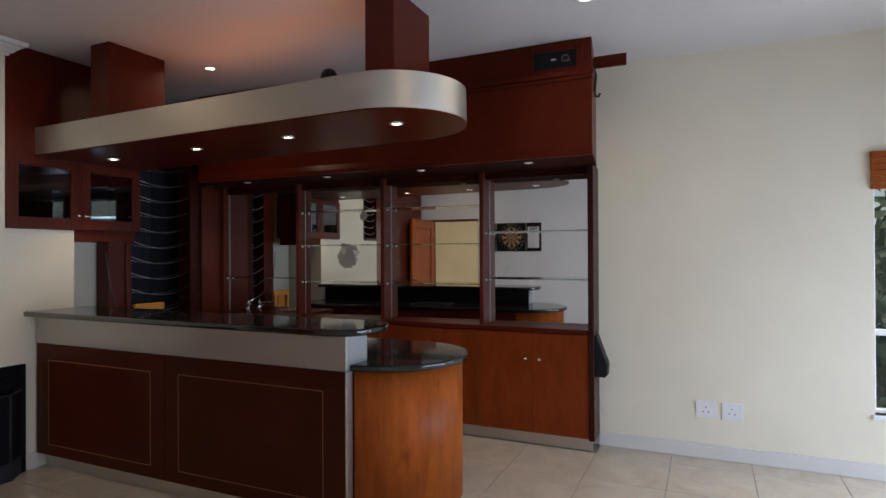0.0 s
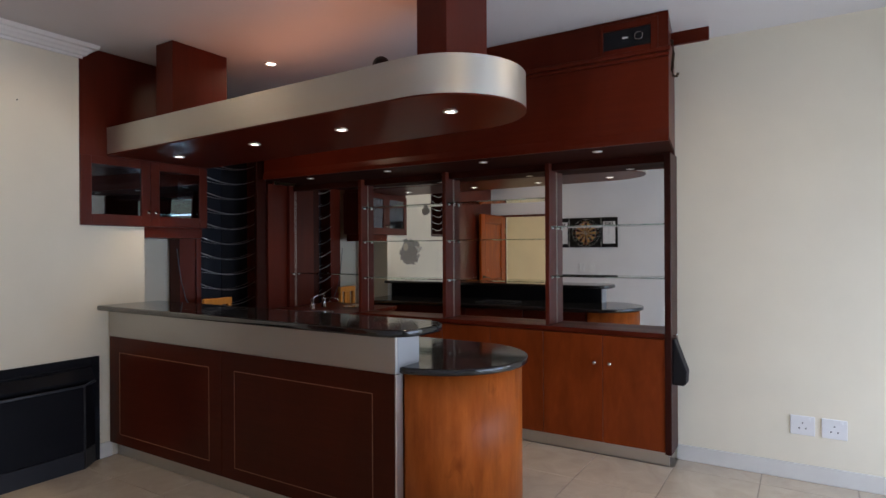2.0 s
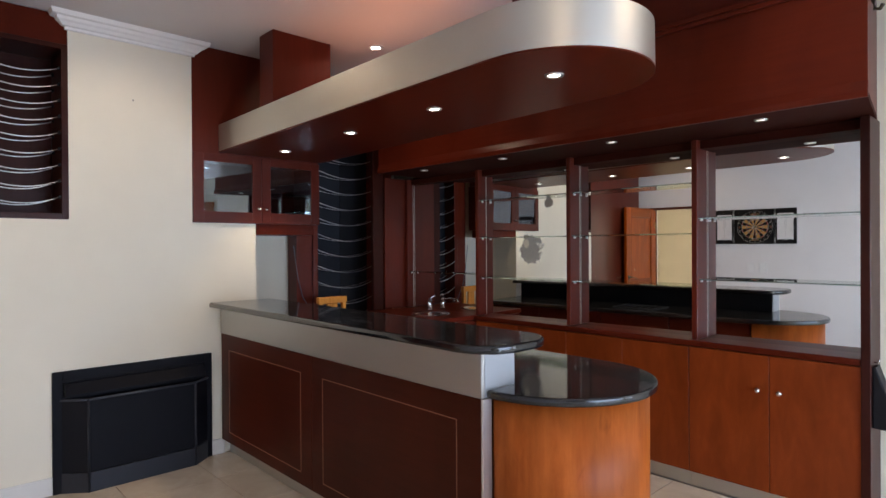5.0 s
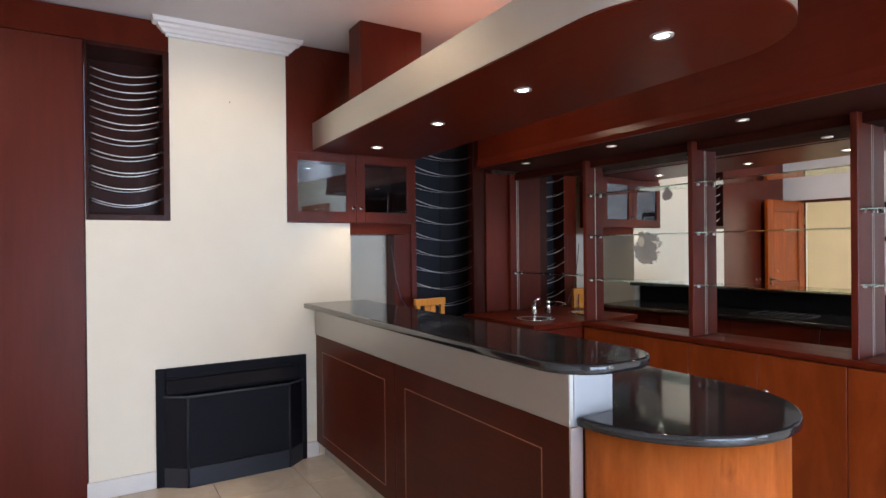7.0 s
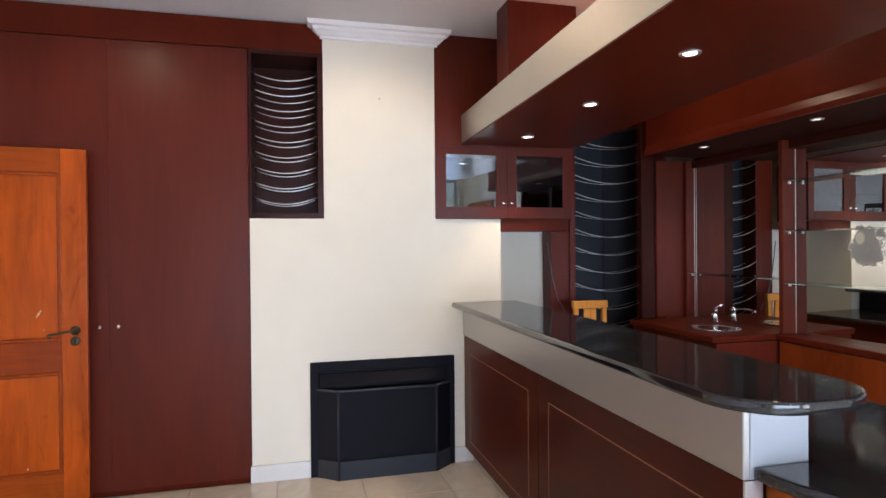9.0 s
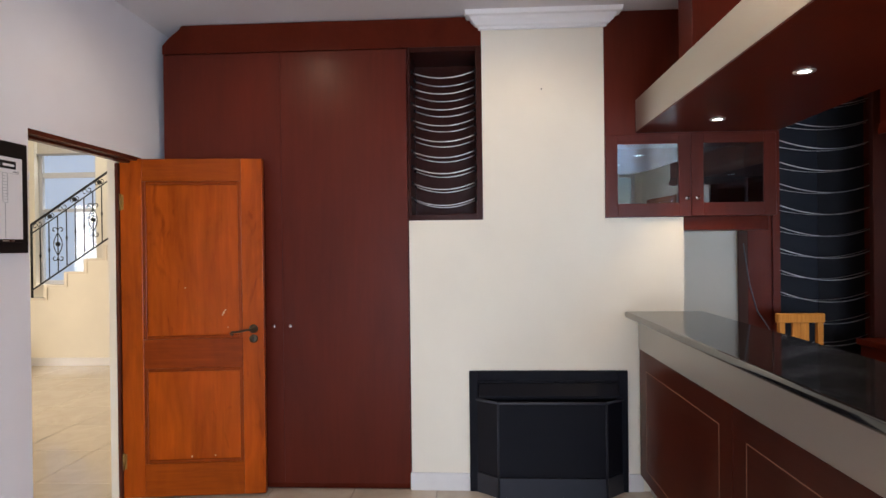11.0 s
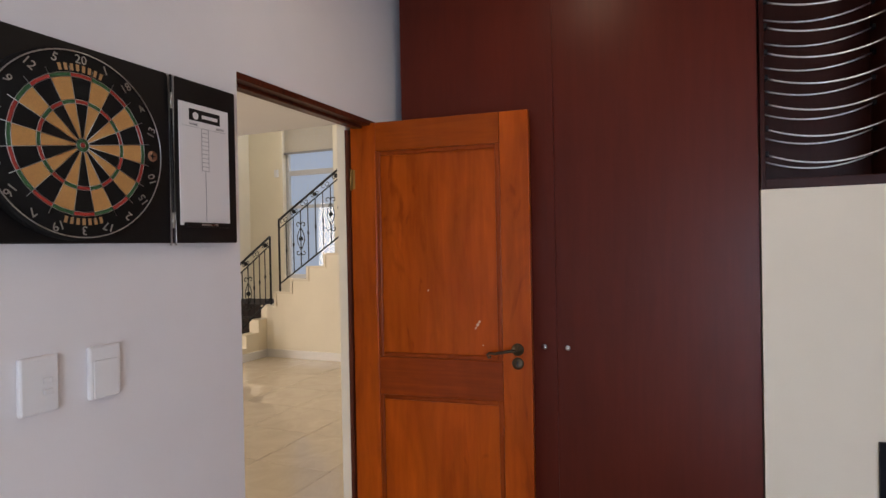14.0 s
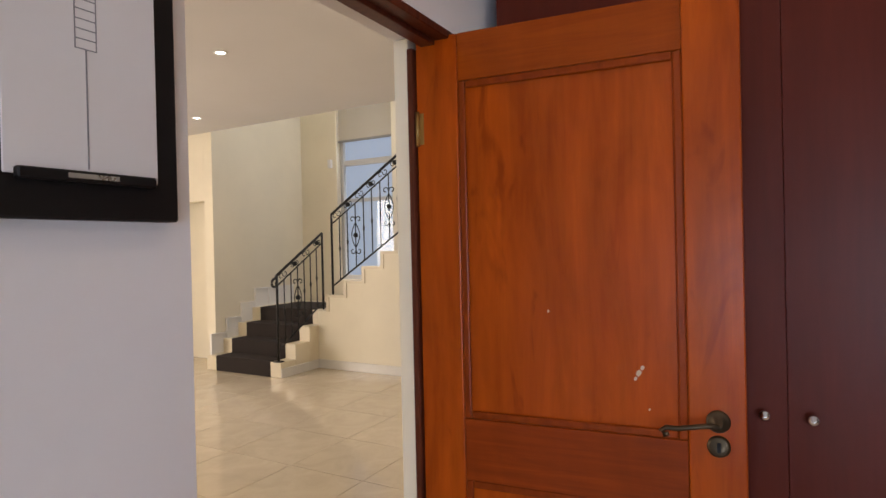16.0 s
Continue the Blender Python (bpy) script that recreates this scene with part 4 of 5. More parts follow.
socket(0.255, YN, 0.290)
socket(0.424, YN, 0.290)
bag = thing("black_cloth_bag", "small black cloth bag hung on the cabinet end", "bag")
part("cloth", prism([(-0.4235, 0.865), (-0.408, 0.868), (-0.385, 0.80), (-0.350, 0.705), (-0.331, 0.655), (-0.336, 0.575), (-0.352, 0.558), (-0.4235, 0.560)], BF - 0.01, BF + 0.10, "y", 0.008), BLACK, bag)
part("hook", tube([(-0.425, BF + 0.04, 0.885), (-0.405, BF + 0.04, 0.885), (-0.400, BF + 0.04, 0.90)], 0.004, 6), CHROME, bag)
brk = thing("flag_bracket", "dark wooden arm fixed beside the bulkhead", "bracket")
part("arm", box((-0.412, 4.30, 2.78), (-0.16, 4.33, 2.86), 0.003), MAHOG_H, brk)
hook = thing("coat_hook", "curved bronze hook on the bulkhead end", "hook")
part("hook", tube([(-0.404, 4.22, 2.80), (-0.36, 4.22, 2.78), (-0.352, 4.22, 2.70), (-0.362, 4.22, 2.60), (-0.355, 4.22, 2.56), (-0.335, 4.22, 2.555), (-0.325, 4.22, 2.575)], 0.009, 8), BRONZE, hook)

# ---- dartboard cabinet on the south wall ----
CAB = plain("black_cabinet_board", (0.008, 0.0072, 0.0072), 0.5, spec=0.25)
SISAL_D = plain("black_sisal", (0.009, 0.0085, 0.008), 0.9, 0, 300, 0.3, spec=0.2)
SISAL_L = plain("tan_sisal", (0.52, 0.27, 0.085), 0.9, 0, 300, 0.2)
SISAL_E = plain("faded_print", (0.26, 0.13, 0.075), 0.9, 0, 200, 0.2, spec=0.1)
SISAL_R = plain("red_sisal", (0.36, 0.035, 0.022), 0.9, 0, 300, 0.2)
SISAL_G = plain("green_sisal", (0.03, 0.11, 0.04), 0.9, 0, 300, 0.2)
WIRE = plain("bare_wire", (0.55, 0.55, 0.53), 0.3, 1.0)
BOARD = plain("white_marker_board", (0.74, 0.72, 0.71), 0.3, 0, 8, 0.015)
GREY = plain("grey_print", (0.26, 0.26, 0.27), 0.5)
dart = thing("dartboard_cabinet", "open black dartboard cabinet with score panels in the doors", "dartboard")
CX, CZ = -2.338, 1.729
yf = YS + 0.022
part("back_panel", box((-2.613, YS + 0.0005, 1.496), (-2.098, yf, 1.976), 0.002, 1), CAB, dart)
for x0, x1 in ((-2.870, -2.617), (-2.094, -1.841)):
    leaf = part("cabinet_door", box((x0, YS + 0.0005, 1.496), (x1, yf + 0.004, 1.976), 0.003, 1), CAB, dart)
    bx0, bx1 = (x0 + 0.035, x1 - 0.025) if x0 < -2.5 else (x0 + 0.025, x1 - 0.035)
    wb = part("score_board", box((bx0, yf + 0.004, 1.548), (bx1, yf + 0.0075, 1.908), 0.001, 1), BOARD, leaf, "white marker score board")
    part("pen_tray", box((bx0 + 0.01, yf + 0.0075, 1.542), (bx1 - 0.01, yf + 0.020, 1.556), 0.002, 1), CAB, leaf)
    part("tray_print", box(((bx0 + bx1) / 2 - 0.032, yf + 0.020, 1.5465), ((bx0 + bx1) / 2 + 0.032, yf + 0.0206, 1.5525)), WIRE, leaf)
    bm = bmesh.new()
    c = (bx0 + bx1) / 2
    yy = yf + 0.0075
    add_box(bm, (c - 0.001, yy, 1.56), (c + 0.001, yy + 0.0006, 1.712))
    for k in range(11):
        add_box(bm, (c - 0.014, yy, 1.712 + k * 0.0126), (c + 0.014, yy + 0.0006, 1.7134 + k * 0.0126))
    add_box(bm, (c - 0.014, yy, 1.712), (c - 0.0126, yy + 0.0006, 1.8394))
    add_box(bm, (c + 0.0126, yy, 1.712), (c + 0.014, yy + 0.0006, 1.8394))
    add_box(bm, (bx0 + 0.012, yy, 1.8385), (bx0 + 0.078, yy + 0.0006, 1.8394))
    add_box(bm, (bx1 - 0.078, yy, 1.8385), (bx1 - 0.012, yy + 0.0006, 1.8394))
    part("score_grid", bm, GREY, leaf)
    part("name_bar", box((c - 0.060, yy, 1.858), (c + 0.060, yy + 0.0008, 1.892), 0.0), CAB, leaf, "black printed bar")
    part("name_mark", prism([(c + 0.036 + 0.011 * math.cos(a * 0.524), 1.873 + 0.011 * math.sin(a * 0.524)) for a in range(12)], yy + 0.0008, yy + 0.0014, "y"), BOARD, leaf)
    part("name_stroke", box((c - 0.05, yy + 0.0008, 1.869), (c + 0.012, yy + 0.0014, 1.879)), BOARD, leaf)
    hx = x1 + 0.002 if x0 < -2.5 else x0 - 0.002
    for off in (-0.007, 0.007):
        part("edge_trim", tube([(hx + off * 1.5, yf + 0.007, 1.490), (hx + off, yf + 0.008, 1.497), (hx + off, yf + 0.008, 1.965), (hx + off * 1.5, yf + 0.007, 1.972)], 0.0032, 8), WIRE, dart, "bright steel edge trim")
    for z in (1.56, 1.90):
        part("hinge", rod((hx, yf + 0.008, z - 0.022), (hx, yf + 0.008, z + 0.022), 0.0045, 8), WIRE, dart)
board = part("board_body", lathe([(0.0, 0.0), (0.2270, 0.0), (0.2270, 0.024), (0.2235, 0.028), (0.0, 0.028)], (CX, yf, CZ), "y", 64), SISAL_D, dart)
yb = yf + 0.028


def sector(r0, r1, k, y0, y1):
    a0, a1 = 90 - 9 + 18 * k, 90 + 9 + 18 * k
    pts = arc(CX, CZ, r1, a0, a1, 5) + arc(CX, CZ, r0, a1, a0, 5)
    return prism(pts, y0, y1, "y")


for k in range(20):
    light = k % 2 == 1
    for r0, r1 in ((0.017, 0.0975), (0.1075, 0.1590)):
        part("segment", sector(r0, r1, k, yb, yb + 0.0012), SISAL_L if light else SISAL_D, board)
    for r0, r1 in ((0.0985, 0.1065), (0.160, 0.169)):
        part("ring_segment", sector(r0, r1, k, yb, yb + 0.0012), SISAL_G if light else SISAL_R, board)
part("outer_bull", lathe([(0.0, 0.0), (0.0159, 0.0), (0.0159, 0.0016), (0.0, 0.0016)], (CX, yb, CZ), "y", 24), SISAL_G, board)
part("bull", lathe([(0.0, 0.0), (0.0064, 0.0), (0.0064, 0.0022), (0.0, 0.0022)], (CX, yb, CZ), "y", 16), SISAL_R, board)
for r in (0.0064, 0.0159, 0.098, 0.107, 0.1595, 0.169):
    part("ring_wire", tube([(x, yb + 0.002, z) for x, z in arc(CX, CZ, r, 0, 350, 35)], 0.0009, 4, True), WIRE, board)
for k in range(20):
    a = radians(9 + 18 * k)
    part("spoke_wire", tube([(CX + 0.016 * math.cos(a), yb + 0.002, CZ + 0.016 * math.sin(a)), (CX + 0.184 * math.cos(a), yb + 0.002, CZ + 0.184 * math.sin(a))], 0.0009, 4), WIRE, board)
part("number_ring", tube([(x, yb + 0.003, z) for x, z in arc(CX, CZ, 0.2195, 0, 355, 71)], 0.0016, 5, True), WIRE, dart)


def lettering(name, text, size, place, mat, parent):
    cu = bpy.data.curves.new(name, 'FONT')
    cu.body, cu.size, cu.align_x, cu.align_y, cu.extrude, cu.resolution_u = text, size, 'CENTER', 'CENTER', 0.0006, 2
    tmp = bpy.data.objects.new(name, cu)
    scene.collection.objects.link(tmp)
    me = bpy.data.meshes.new_from_object(tmp.evaluated_get(bpy.context.evaluated_depsgraph_get()))
    bpy.data.objects.remove(tmp)
    me.materials.append(mat)
    o = new(name, me)
    o.parent = parent
    o.matrix_local = place
    return o


for leaf in [o for o in dart.children if o.name.startswith("cabinet_door")]:
    cx = sum(v.co.x for v in leaf.data.vertices) / len(leaf.data.vertices)
    for word, dx in (("HOME", 0.052), ("AWAY", -0.052)):
        lettering("heading", word, 0.011, pose(cx + dx - 0.004, yf + 0.0079, 1.8465, 90, 0, 180), GREY, leaf)
order = (20, 5, 12, 9, 14, 11, 8, 16, 7, 19, 3, 17, 2, 15, 10, 6, 13, 4, 18, 1)
for k, num in enumerate(order):
    a = 90 - 18 * k
    if num in (6, 11):
        part("emblem", lathe([(0.0, 0.0), (0.0145, 0.0), (0.0145, 0.0008), (0.0, 0.0008)], (CX + 0.195 * math.cos(radians(a)), yb, CZ + 0.195 * math.sin(radians(a))), "y", 20), SISAL_E, board)
        star = [(CX + 0.195 * math.cos(radians(a)) + (0.012 if i % 2 == 0 else 0.0035) * math.cos(i * math.pi / 4), CZ + 0.195 * math.sin(radians(a)) + (0.012 if i % 2 == 0 else 0.0035) * math.sin(i * math.pi / 4)) for i in range(8)]
        part("emblem_star", prism(star, yb + 0.0008, yb + 0.0014, "y"), SISAL_D, board)
        continue
    x, z = CX + 0.202 * math.cos(radians(a)), CZ + 0.202 * math.sin(radians(a))
    lettering("number", str(num), 0.030, Matrix.Translation((x, yb + 0.002, z)) @ pose(0, 0, 0, 90, 0, 180) @ pose(0, 0, 0, 0, 0, 90 - (180 - a)), WIRE, board)
# Maker's names drawn as plain gilt bars.
GILT = plain("gilt_print", (0.42, 0.24, 0.10), 0.5)
for base, n in ((90, 8), (270, 7)):
    for i in range(n):
        a = radians(base + (i - (n - 1) / 2) * 4.6)
        r = 0.182
        part("printed_bar", prism([(CX + (r + dr) * math.cos(a + da), CZ + (r + dr) * math.sin(a + da)) for dr, da in ((-0.008, -0.021), (0.008, -0.021), (0.008, 0.021), (-0.008, 0.021))], yb, yb + 0.0008, "y"), GILT, board)


def switch_plate(x0, x1, n):
    s = thing("light_switch", "white raised wall switch plate", "switch", "wall switches")
    part("plate", box((x1, YS + 0.0005, 1.108), (x0, YS + 0.016, 1.240), 0.006), WHITE, s)
    if n:
        for z in (1.150, 1.176):
            part("rocker", box((x1 + 0.018, YS + 0.016, z), (x1 + 0.040, YS + 0.021, z + 0.014), 0.003), WHITE, s)
    else:
        part("rocker", box((x1 + 0.010, YS + 0.016, 1.110), (x0 - 0.010, YS + 0.0185, 1.205), 0.002), WHITE, s)
    return s


switch_plate(-2.205, -2.295, 2)
switch_plate(-2.368, -2.455, 0)

# ---- the hall beyond the doorway ----
HX1 = -1.5
structure("hall_floor", box((-11.0, -7.6, -0.10), (HX1 + 0.1, YS - 0.021, -0.006)), HALLGROUT, "pale grout bed under the polished hall tiles", "floor")
structure("hall_ceiling", box((-7.2, -7.6, H), (HX1 + 0.1, YS - 0.201, H + 0.2)), CEIL, "white hall ceiling ending before the stair well", "ceiling")
structure("stair_ceiling", box((-9.2, -7.6, 5.4), (-7.0, -0.3, 5.5)), CEIL, "high white ceiling over the stair well", "ceiling")
structure("hall_wall_east", box((HX1, -7.6, 0), (HX1 + 0.12, YS - 0.182, H)), HALLPAINT, "cream painted end wall of the hall", "wall")
WSX = -8.85
wy0, wy1, wz0, wz1 = -4.93, -3.98, 1.0, 3.7
bm = bmesh.new()
add_box(bm, (WSX - 0.2, -5.6, 0), (WSX, wy0, 5.4))
add_box(bm, (WSX - 0.2, wy1, 0), (WSX, -0.3, 5.4))
add_box(bm, (WSX - 0.2, wy0, 0), (WSX, wy1, wz0))
add_box(bm, (WSX - 0.2, wy0, wz1), (WSX, wy1, 5.4))
structure("stair_wall_west", bm, HALLPAINT, "cream stair well wall with a tall window", "wall")
structure("stair_wall_south", box((WSX - 0.2, -5.75, 0), (-7.25, -5.6, 5.4)), HALLPAINT, "tall cream wall beside the lower stairs", "wall")
bm = bmesh.new()
add_box(bm, (-7.4, -7.6, 2.08), (-7.25, -5.752, 5.4))
add_box(bm, (-7.4, -7.6, 0.0), (-7.25, -6.6, 2.08))
structure("hall_wall_west", bm, HALLPAINT, "cream wall with a plain opening", "wall")
structure("side_passage_wall", box((-7.75, -6.9, 0.0), (-7.6, -5.752, 2.3)), HALLPAINT, "cream wall inside the side opening", "wall")
structure("stair_fascia", box((-7.2, -5.6, H + 0.2), (-7.05, -0.3, 5.4)), HALLPAINT, "cream upper wall above the hall ceiling edge", "wall")
bm = bmesh.new()
add_box(bm, (-8.85, YS - 0.18, 0), (-4.7, YS - 0.021, 5.4))
structure("hall_wall_north", bm, HALLPAINT, "cream hall wall behind the bar room", "wall")
bm = bmesh.new()
add_box(bm, (-11.0, -7.75, 0), (-4.4, -7.6, H + 0.2))
add_box(bm, (-1.6, -7.75, 0), (HX1 + 0.1, -7.6, H + 0.2))
add_box(bm, (-4.4, -7.75, 2.6), (-1.6, -7.6, H + 0.2))
structure("hall_wall_south", bm, HALLPAINT, "cream wall round the added glazing at the hall's far side", "wall")
# Assumed glazing for the hall fill, set where the mirror cannot show it.
window_unit("window_3", "wide hall glazing added out of view", lambda u, z, d: (u, -7.66 - d, z), -4.4, -1.6, 0.0, 2.6, [((-3.03, 0.06), (-2.97, 2.54))], ALU)
window_unit("window_4", "tall grey framed stair window with a transom", lambda u, z, d: (WSX - 0.08 - d, u, z), wy0, wy1, wz0, wz1,
            [((wy0 + 0.06, 2.62), (wy1 - 0.06, 2.70)), ((wy0 + 0.06, 2.10), (wy1 - 0.06, 2.15))], plain("grey_aluminium", (0.50, 0.51, 0.52), 0.4))
SLAT = plain("beige_blind_slat", (0.52, 0.48, 0.40), 0.5)
vb = thing("venetian_blind", "beige venetian blind half drawn over the stair window", "blind")
for i in range(30):
    part("slat", prism([(wy0 + 0.01, 2.988 + i * 0.024), (wy1 - 0.01, 2.988 + i * 0.024), (wy1 - 0.01, 3.0105 + i * 0.024), (wy0 + 0.01, 3.0105 + i * 0.024)], WSX - 0.052, WSX - 0.049, "x"), SLAT, vb)
part("bottom_rail", box((WSX - 0.065, wy0 + 0.01, 2.955), (WSX - 0.03, wy1 - 0.01, 2.985), 0.003), plain("grey_rail", (0.25, 0.25, 0.25), 0.5), vb)
sens = thing("alarm_sensor", "small white alarm sensor on the stair wall", "sensor")
part("case", box((WSX + 0.0005, -5.06, 2.60), (WSX + 0.05, -5.00, 2.72), 0.01), WHITE, sens)
# Lower flight, landing and upper flight.
RISE, GO, GU = 0.172, 0.24, 0.27
stair = thing("staircase", "cream stone staircase with a dark carpet runner", "staircase", "", "structure")
SX0, SYR, SYL = -7.11, -4.37, -5.598
for i in range(4):
    x0 = SX0 - i * GO
    part("step", box((x0 - (GO if i < 3 else 1.0), SYL, 0.0), (x0, SYR, RISE * (i + 1)), 0.006), STAIRSTONE, stair)
    part("runner", box((x0 - (GO if i < 3 else 0.75) - 0.006, SYL + 0.17, RISE * i), (x0 + 0.008, SYR - 0.16, RISE * (i + 1) + 0.010), 0.006), CARPET, stair)
U0, UX = -4.22, -7.75
for i in range(12):
    y0 = U0 + i * GU
    z1 = RISE * (4 + i + 1)
    part("step", box((WSX + 0.001, y0, max(0, z1 - 0.6)), (UX - 0.001, y0 + GU, z1), 0.006), STAIRSTONE, stair)
    part("runner", box((WSX + 0.2, y0 - 0.008, z1 - RISE), (UX - 0.2, y0 + GU - 0.002, z1 + 0.010), 0.005), CARPET, stair)
stp = [(SYR, RISE * 4 - 0.001), (SYR, 0.0), (U0 + 12 * GU, 0.0), (U0 + 12 * GU, RISE * 16)]
for i in range(11, -1, -1):
    stp += [(U0 + i * GU, RISE * (5 + i)), (U0 + i * GU, RISE * (4 + i) - (0.001 if i == 0 else 0))]
part("side_wall", prism(stp, UX - 0.10, UX, "x"), HALLPAINT, stair)
nose = bmesh.new()
for i in range(12):
    add_box(nose, (UX - 0.12, U0 + i * GU - 0.01, RISE * (5 + i)), (UX + 0.012, U0 + (i + 1) * GU, RISE * (5 + i) + 0.03))
    add_box(nose, (UX, U0 + i * GU - 0.01, RISE * (4 + i)), (UX + 0.012, U0 + i * GU + 0.03, RISE * (5 + i)))
part("stepped_edge", nose, STAIRSTONE, stair)
bm = bmesh.new()
add_box(bm, (UX, SYR, 0.0), (UX + 0.014, -0.52, 0.105), 0.003, 1)
add_box(bm, (UX + 0.014, SYR - 0.001, 0.0), (SX0, SYR + 0.013, 0.105), 0.003, 1)
structure("baseboard", bm, SKIRT, "pale tile skirting round the stairs", "skirting")
bm = bmesh.new()
for i in range(6):
    x0 = SX0 - i * GO - 0.06
    z = RISE * min(i + 1, 4)
    add_box(bm, (x0 - GO, SYL - 0.001, z), (x0, SYL + 0.016, z + 0.23))
    add_box(bm, (x0 - GO - 0.002, SYL - 0.001, z + 0.23), (x0 + 0.012, SYL + 0.030, z + 0.25))
    add_box(bm, (x0 - 0.014, SYL - 0.001, z), (x0 + 0.012, SYL + 0.030, z + 0.23))
structure("trim", bm, PLASTER, "stepped white moulding along the stair wall", "moulding")


def scroll(c, u, v, r, turn=1, n=14, start=0.0):
    """A small spiral in the plane of u and v."""
    pts = []
    for i in range(n):
        t = i / (n - 1)
        a = start + turn * t * 1.6 * math.pi
        rr = r * (1 - 0.72 * t)
        pts.append(Vector(c) + Vector(u) * (rr * math.cos(a)) + Vector(v) * (rr * math.sin(a)))
    return pts


def balustrade(label, foot, direction, slope, length, nbal, post_h, hi_end, ornaments, volute):
    """Posts, sloping rails, twisted bars and scrolls, in the vertical plane of direction."""
    b = thing("stair_balustrade", label, "railing", "stair railings")
    f, d = Vector(foot), Vector(direction)
    up = Vector((0, 0, 1))
    at = lambda s, h: f + d * s + up * (s * slope + h)
    low, high, sub = 0.13, post_h, post_h - 0.12
    part("post", rod(f, at(0, high), 0.014, 8), IRON, b)
    part("post_foot", box(f + Vector((-0.045, -0.045, 0.0)), f + Vector((0.045, 0.045, 0.012)), 0.003, 1), IRON, b)
    e = at(length, 0)
    part("post", rod((e.x, e.y, e.z - hi_end), at(length, high), 0.014, 8), IRON, b)
    for h, r in ((high, 0.016), (sub, 0.009), (low, 0.011)):
        part("rail", rod(at(0, h), at(length, h), r, 8), IRON, b)
    for i in range(1, nbal):
        s = length * i / nbal
        part("baluster", rod(at(s, low), at(s, sub), 0.0075, 6), IRON, b)
        if i in ornaments:
            c = at(s, (low + sub) / 2)
            bm = bmesh.new()
            for sg in (-1, 1):
                add_tube(bm, [c + d * (sg * 0.058 * math.sin(math.pi * k / 10)) + up * (-0.15 + 0.030 * k) for k in range(11)], 0.006, 5)
                for vz in (-1, 1):
                    add_tube(bm, scroll(c + d * (sg * 0.045) + up * (vz * 0.185), d * -sg, up * vz, 0.042), 0.0065, 5)
            bmesh.ops.create_uvsphere(bm, u_segments=10, v_segments=8, radius=0.030, matrix=Matrix.Translation(c))
            part("ornament", bm, IRON, b, "iron scrolls round a dark rosette")
        else:
            c = at(s, (low + sub) / 2)
            part("knuckle", lathe([(0.007, -0.03), (0.013, -0.01), (0.013, 0.01), (0.007, 0.03)], c, "z", 8), IRON, b)
    k = max(2, int(length / 0.17))
    dn = (d + up * slope).normalized()
    pn = Vector((0, 0, 1)) - dn * dn.z
    pn.normalize()
    for i in range(k):
        s = length * (i + 0.5) / k
        c = at(s, (high + sub) / 2)
        bm = bmesh.new()
        add_tube(bm, scroll(c - dn * 0.035, dn, pn, 0.042), 0.005, 5)
        add_tube(bm, scroll(c + dn * 0.035, -dn, -pn, 0.042), 0.005, 5)
        if i % 2:
            bmesh.ops.create_uvsphere(bm, u_segments=10, v_segments=8, radius=0.030, matrix=Matrix.Translation(c))
        part("rail_scroll", bm, IRON, b)
    if volute:
        part("volute", tube([at(0, high)] + [at(-0.03, high - 0.02)] + scroll(at(-0.03, high - 0.075), -d, up, 0.058, -1, 14, 1.2), 0.014, 6), IRON, b)
    return b


sl1 = 0.62
balustrade("black wrought iron balustrade on the lower steps", (SX0 - 0.03, SYR - 0.06, RISE), (-1, 0, 0), sl1, 0.78, 7, 0.985, 0.13, (3,), True)
balustrade("black wrought iron balustrade of the upper flight", (UX - 0.05, -4.17, RISE * 5), (0, 1, 0), 0.645, 2.9, 24, 1.0, 0.0, (3, 7, 11, 15, 19), False)
for x, y in ((-5.29, -3.08), (-6.6, -5.03)):
    downlight(x, y, H, 0.052, BULB, "round white downlight lit in the hall ceiling", "hall downlights")
    spot_lamp("hall_downlight", (x, y, H - 0.015), 12, WARM, 110)

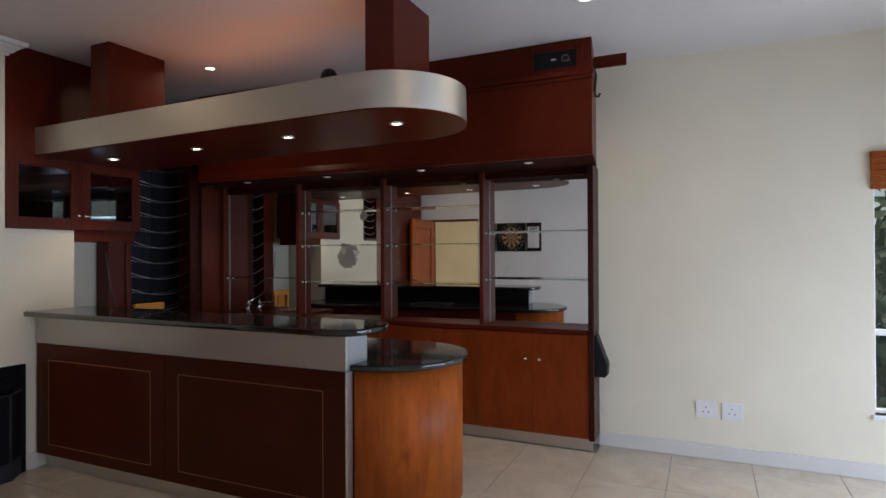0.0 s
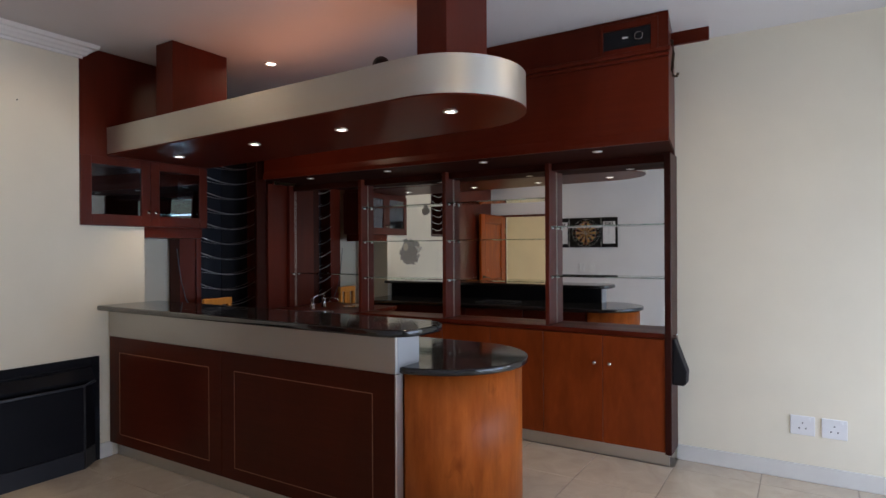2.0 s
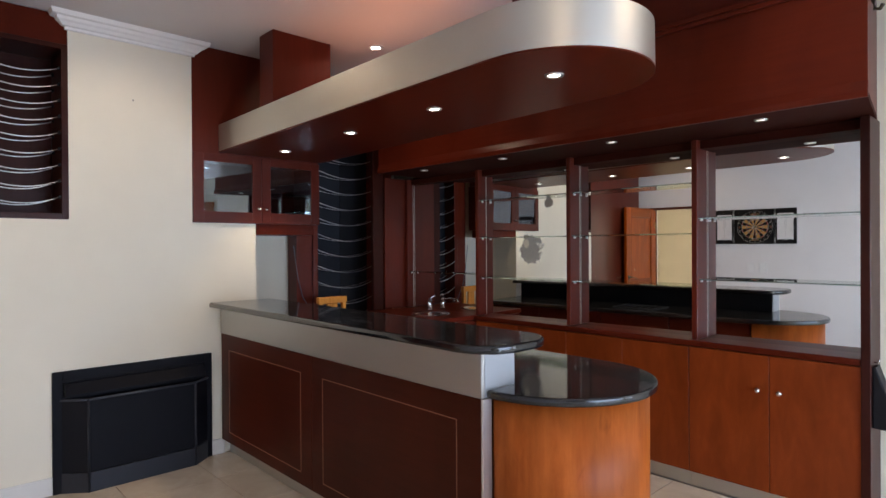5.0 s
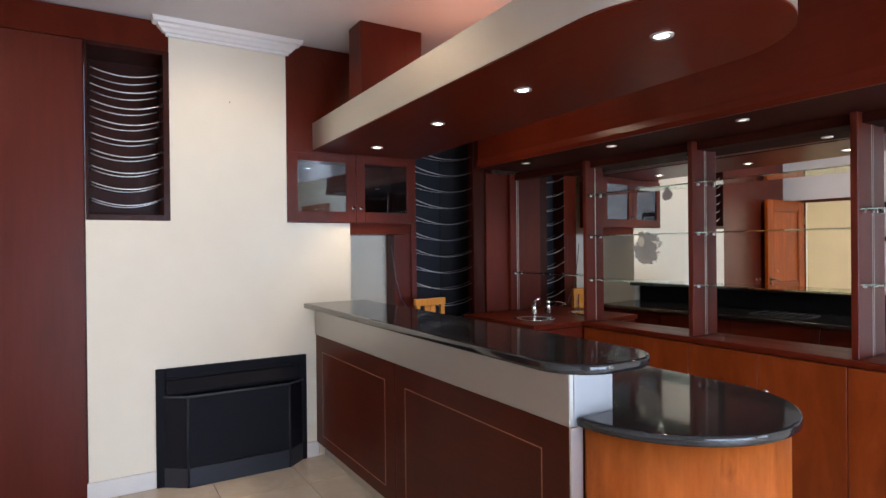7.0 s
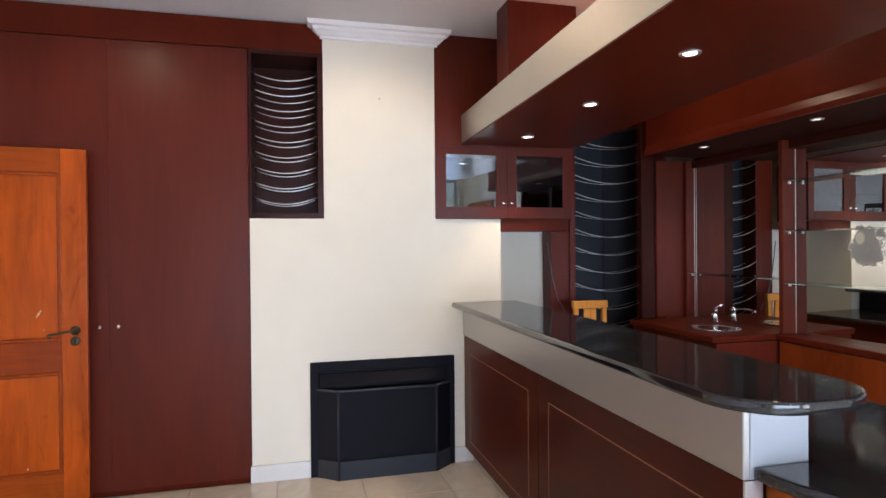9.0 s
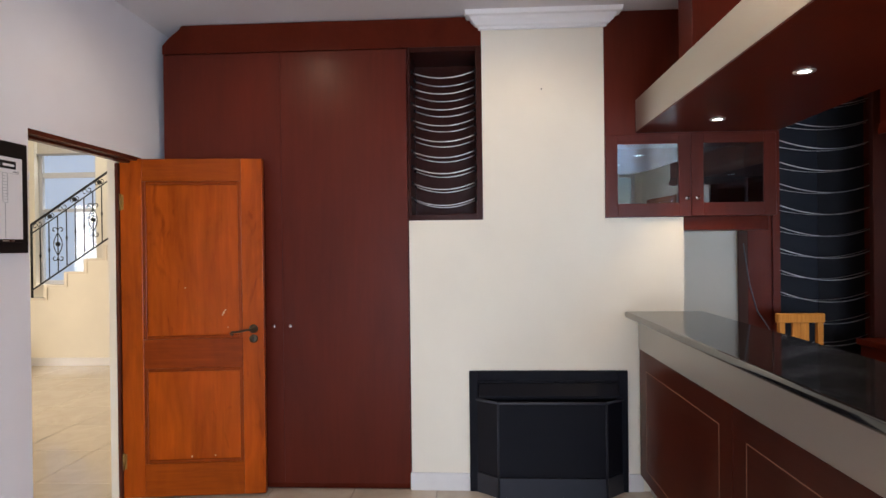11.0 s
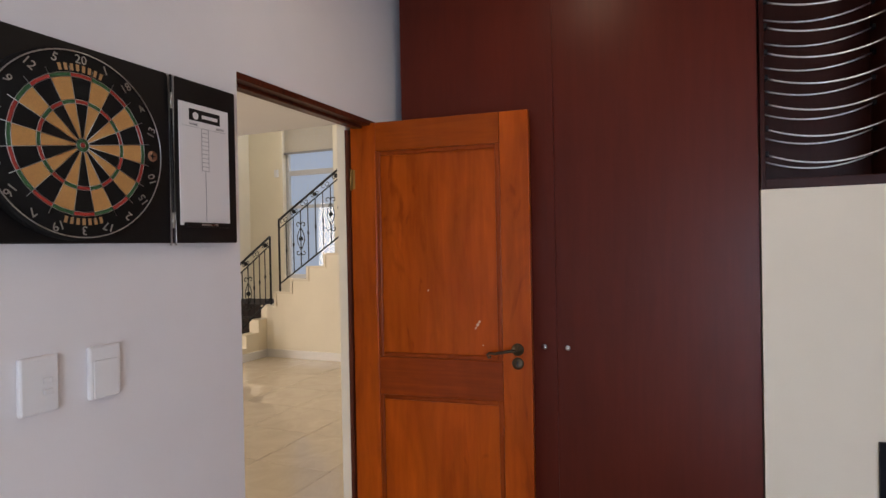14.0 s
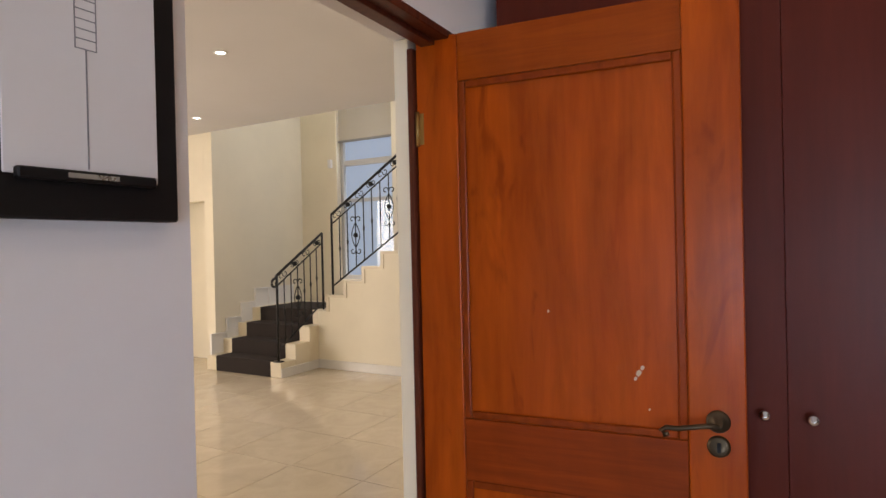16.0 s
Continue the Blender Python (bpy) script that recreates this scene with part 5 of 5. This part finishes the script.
# ---- outside ----
GRASS = plain("garden_green", (0.07, 0.12, 0.04), 0.9, 0, 2.0, 0.5)
structure("ground", box((-300, -300, -0.5), (300, 300, -0.12)), GRASS, "green garden ground outside the windows", "ground")
hedge = bmesh.new()
rnd_h = random.Random(4)
for i in range(5200):
    p = Vector((rnd_h.uniform(-0.5, 5.5), rnd_h.uniform(7.3, 8.9), rnd_h.uniform(-0.12, 3.2) * rnd_h.uniform(0.7, 1.0)))
    u = Vector((rnd_h.uniform(-1, 1), rnd_h.uniform(-1, 1), rnd_h.uniform(-1, 1))).normalized()
    w = u.orthogonal().normalized()
    s = rnd_h.uniform(0.06, 0.17)
    vv = [hedge.verts.new(p + u * s), hedge.verts.new(p + w * s * 0.4), hedge.verts.new(p - u * s), hedge.verts.new(p - w * s * 0.4)]
    hedge.faces.new(vv)
tagged(part("garden_hedge", hedge, plain("hedge_leaf", (0.06, 0.12, 0.05), 0.6, 0, 8, 0.4)), "leafy green shrubs outside the window", "shrub", "", "stuff")

# Added backdrop that gives the stair window panes their even blue-grey.
structure("backdrop", box((-13.2, -9.5, -0.11), (-13.0, 0.5, 4.6)), paint("pale_blue_grey_backdrop", (0.40, 0.43, 0.55), 0.85, 0.05, 0.05), "plain blue-grey backdrop added beyond the stair window", "wall")

# ---- floor tiles, piece by piece ----
PIT = 0.515


def tile_field(parent, x0, x1, y0, y1, ox, oy, pitch, mat, name, keep):
    me_full = None
    i0, i1 = math.floor((x0 - ox) / pitch), math.ceil((x1 - ox) / pitch)
    j0, j1 = math.floor((y0 - oy) / pitch), math.ceil((y1 - oy) / pitch)
    for i in range(i0, i1):
        for j in range(j0, j1):
            a, b = max(x0, ox + i * pitch), min(x1, ox + (i + 1) * pitch)
            c, d = max(y0, oy + j * pitch), min(y1, oy + (j + 1) * pitch)
            if b - a < 0.02 or d - c < 0.02 or not keep((a + b) / 2, (c + d) / 2):
                continue
            full = b - a > pitch - 0.001 and d - c > pitch - 0.001
            g = 0.0022
            if full and me_full:
                o = new("tile", me_full)
            else:
                w, h = (b - a) / 2 - g, (d - c) / 2 - g
                o = part("tile", box((-w, -h, -0.006), (w, h, 0.0), 0.0012, 1), mat)
                if full:
                    me_full = o.data
            o.parent = parent
            o.location = ((a + b) / 2, (c + d) / 2, 0.0)


tile_field(bpy.data.objects["floor"], XW, XE, YS - 0.02, YN, 0.095, 4.0, PIT, TILE, "tile", lambda x, y: not (x < -1.4 and 2.8 < y < 3.5) and not (y > 4.56 and x < -0.45))
tile_field(bpy.data.objects["hall_floor"], -7.75, HX1, -7.6, YS - 0.021, -4.6, -1.79, 0.60, HALLTILE, "tile", lambda x, y: True)
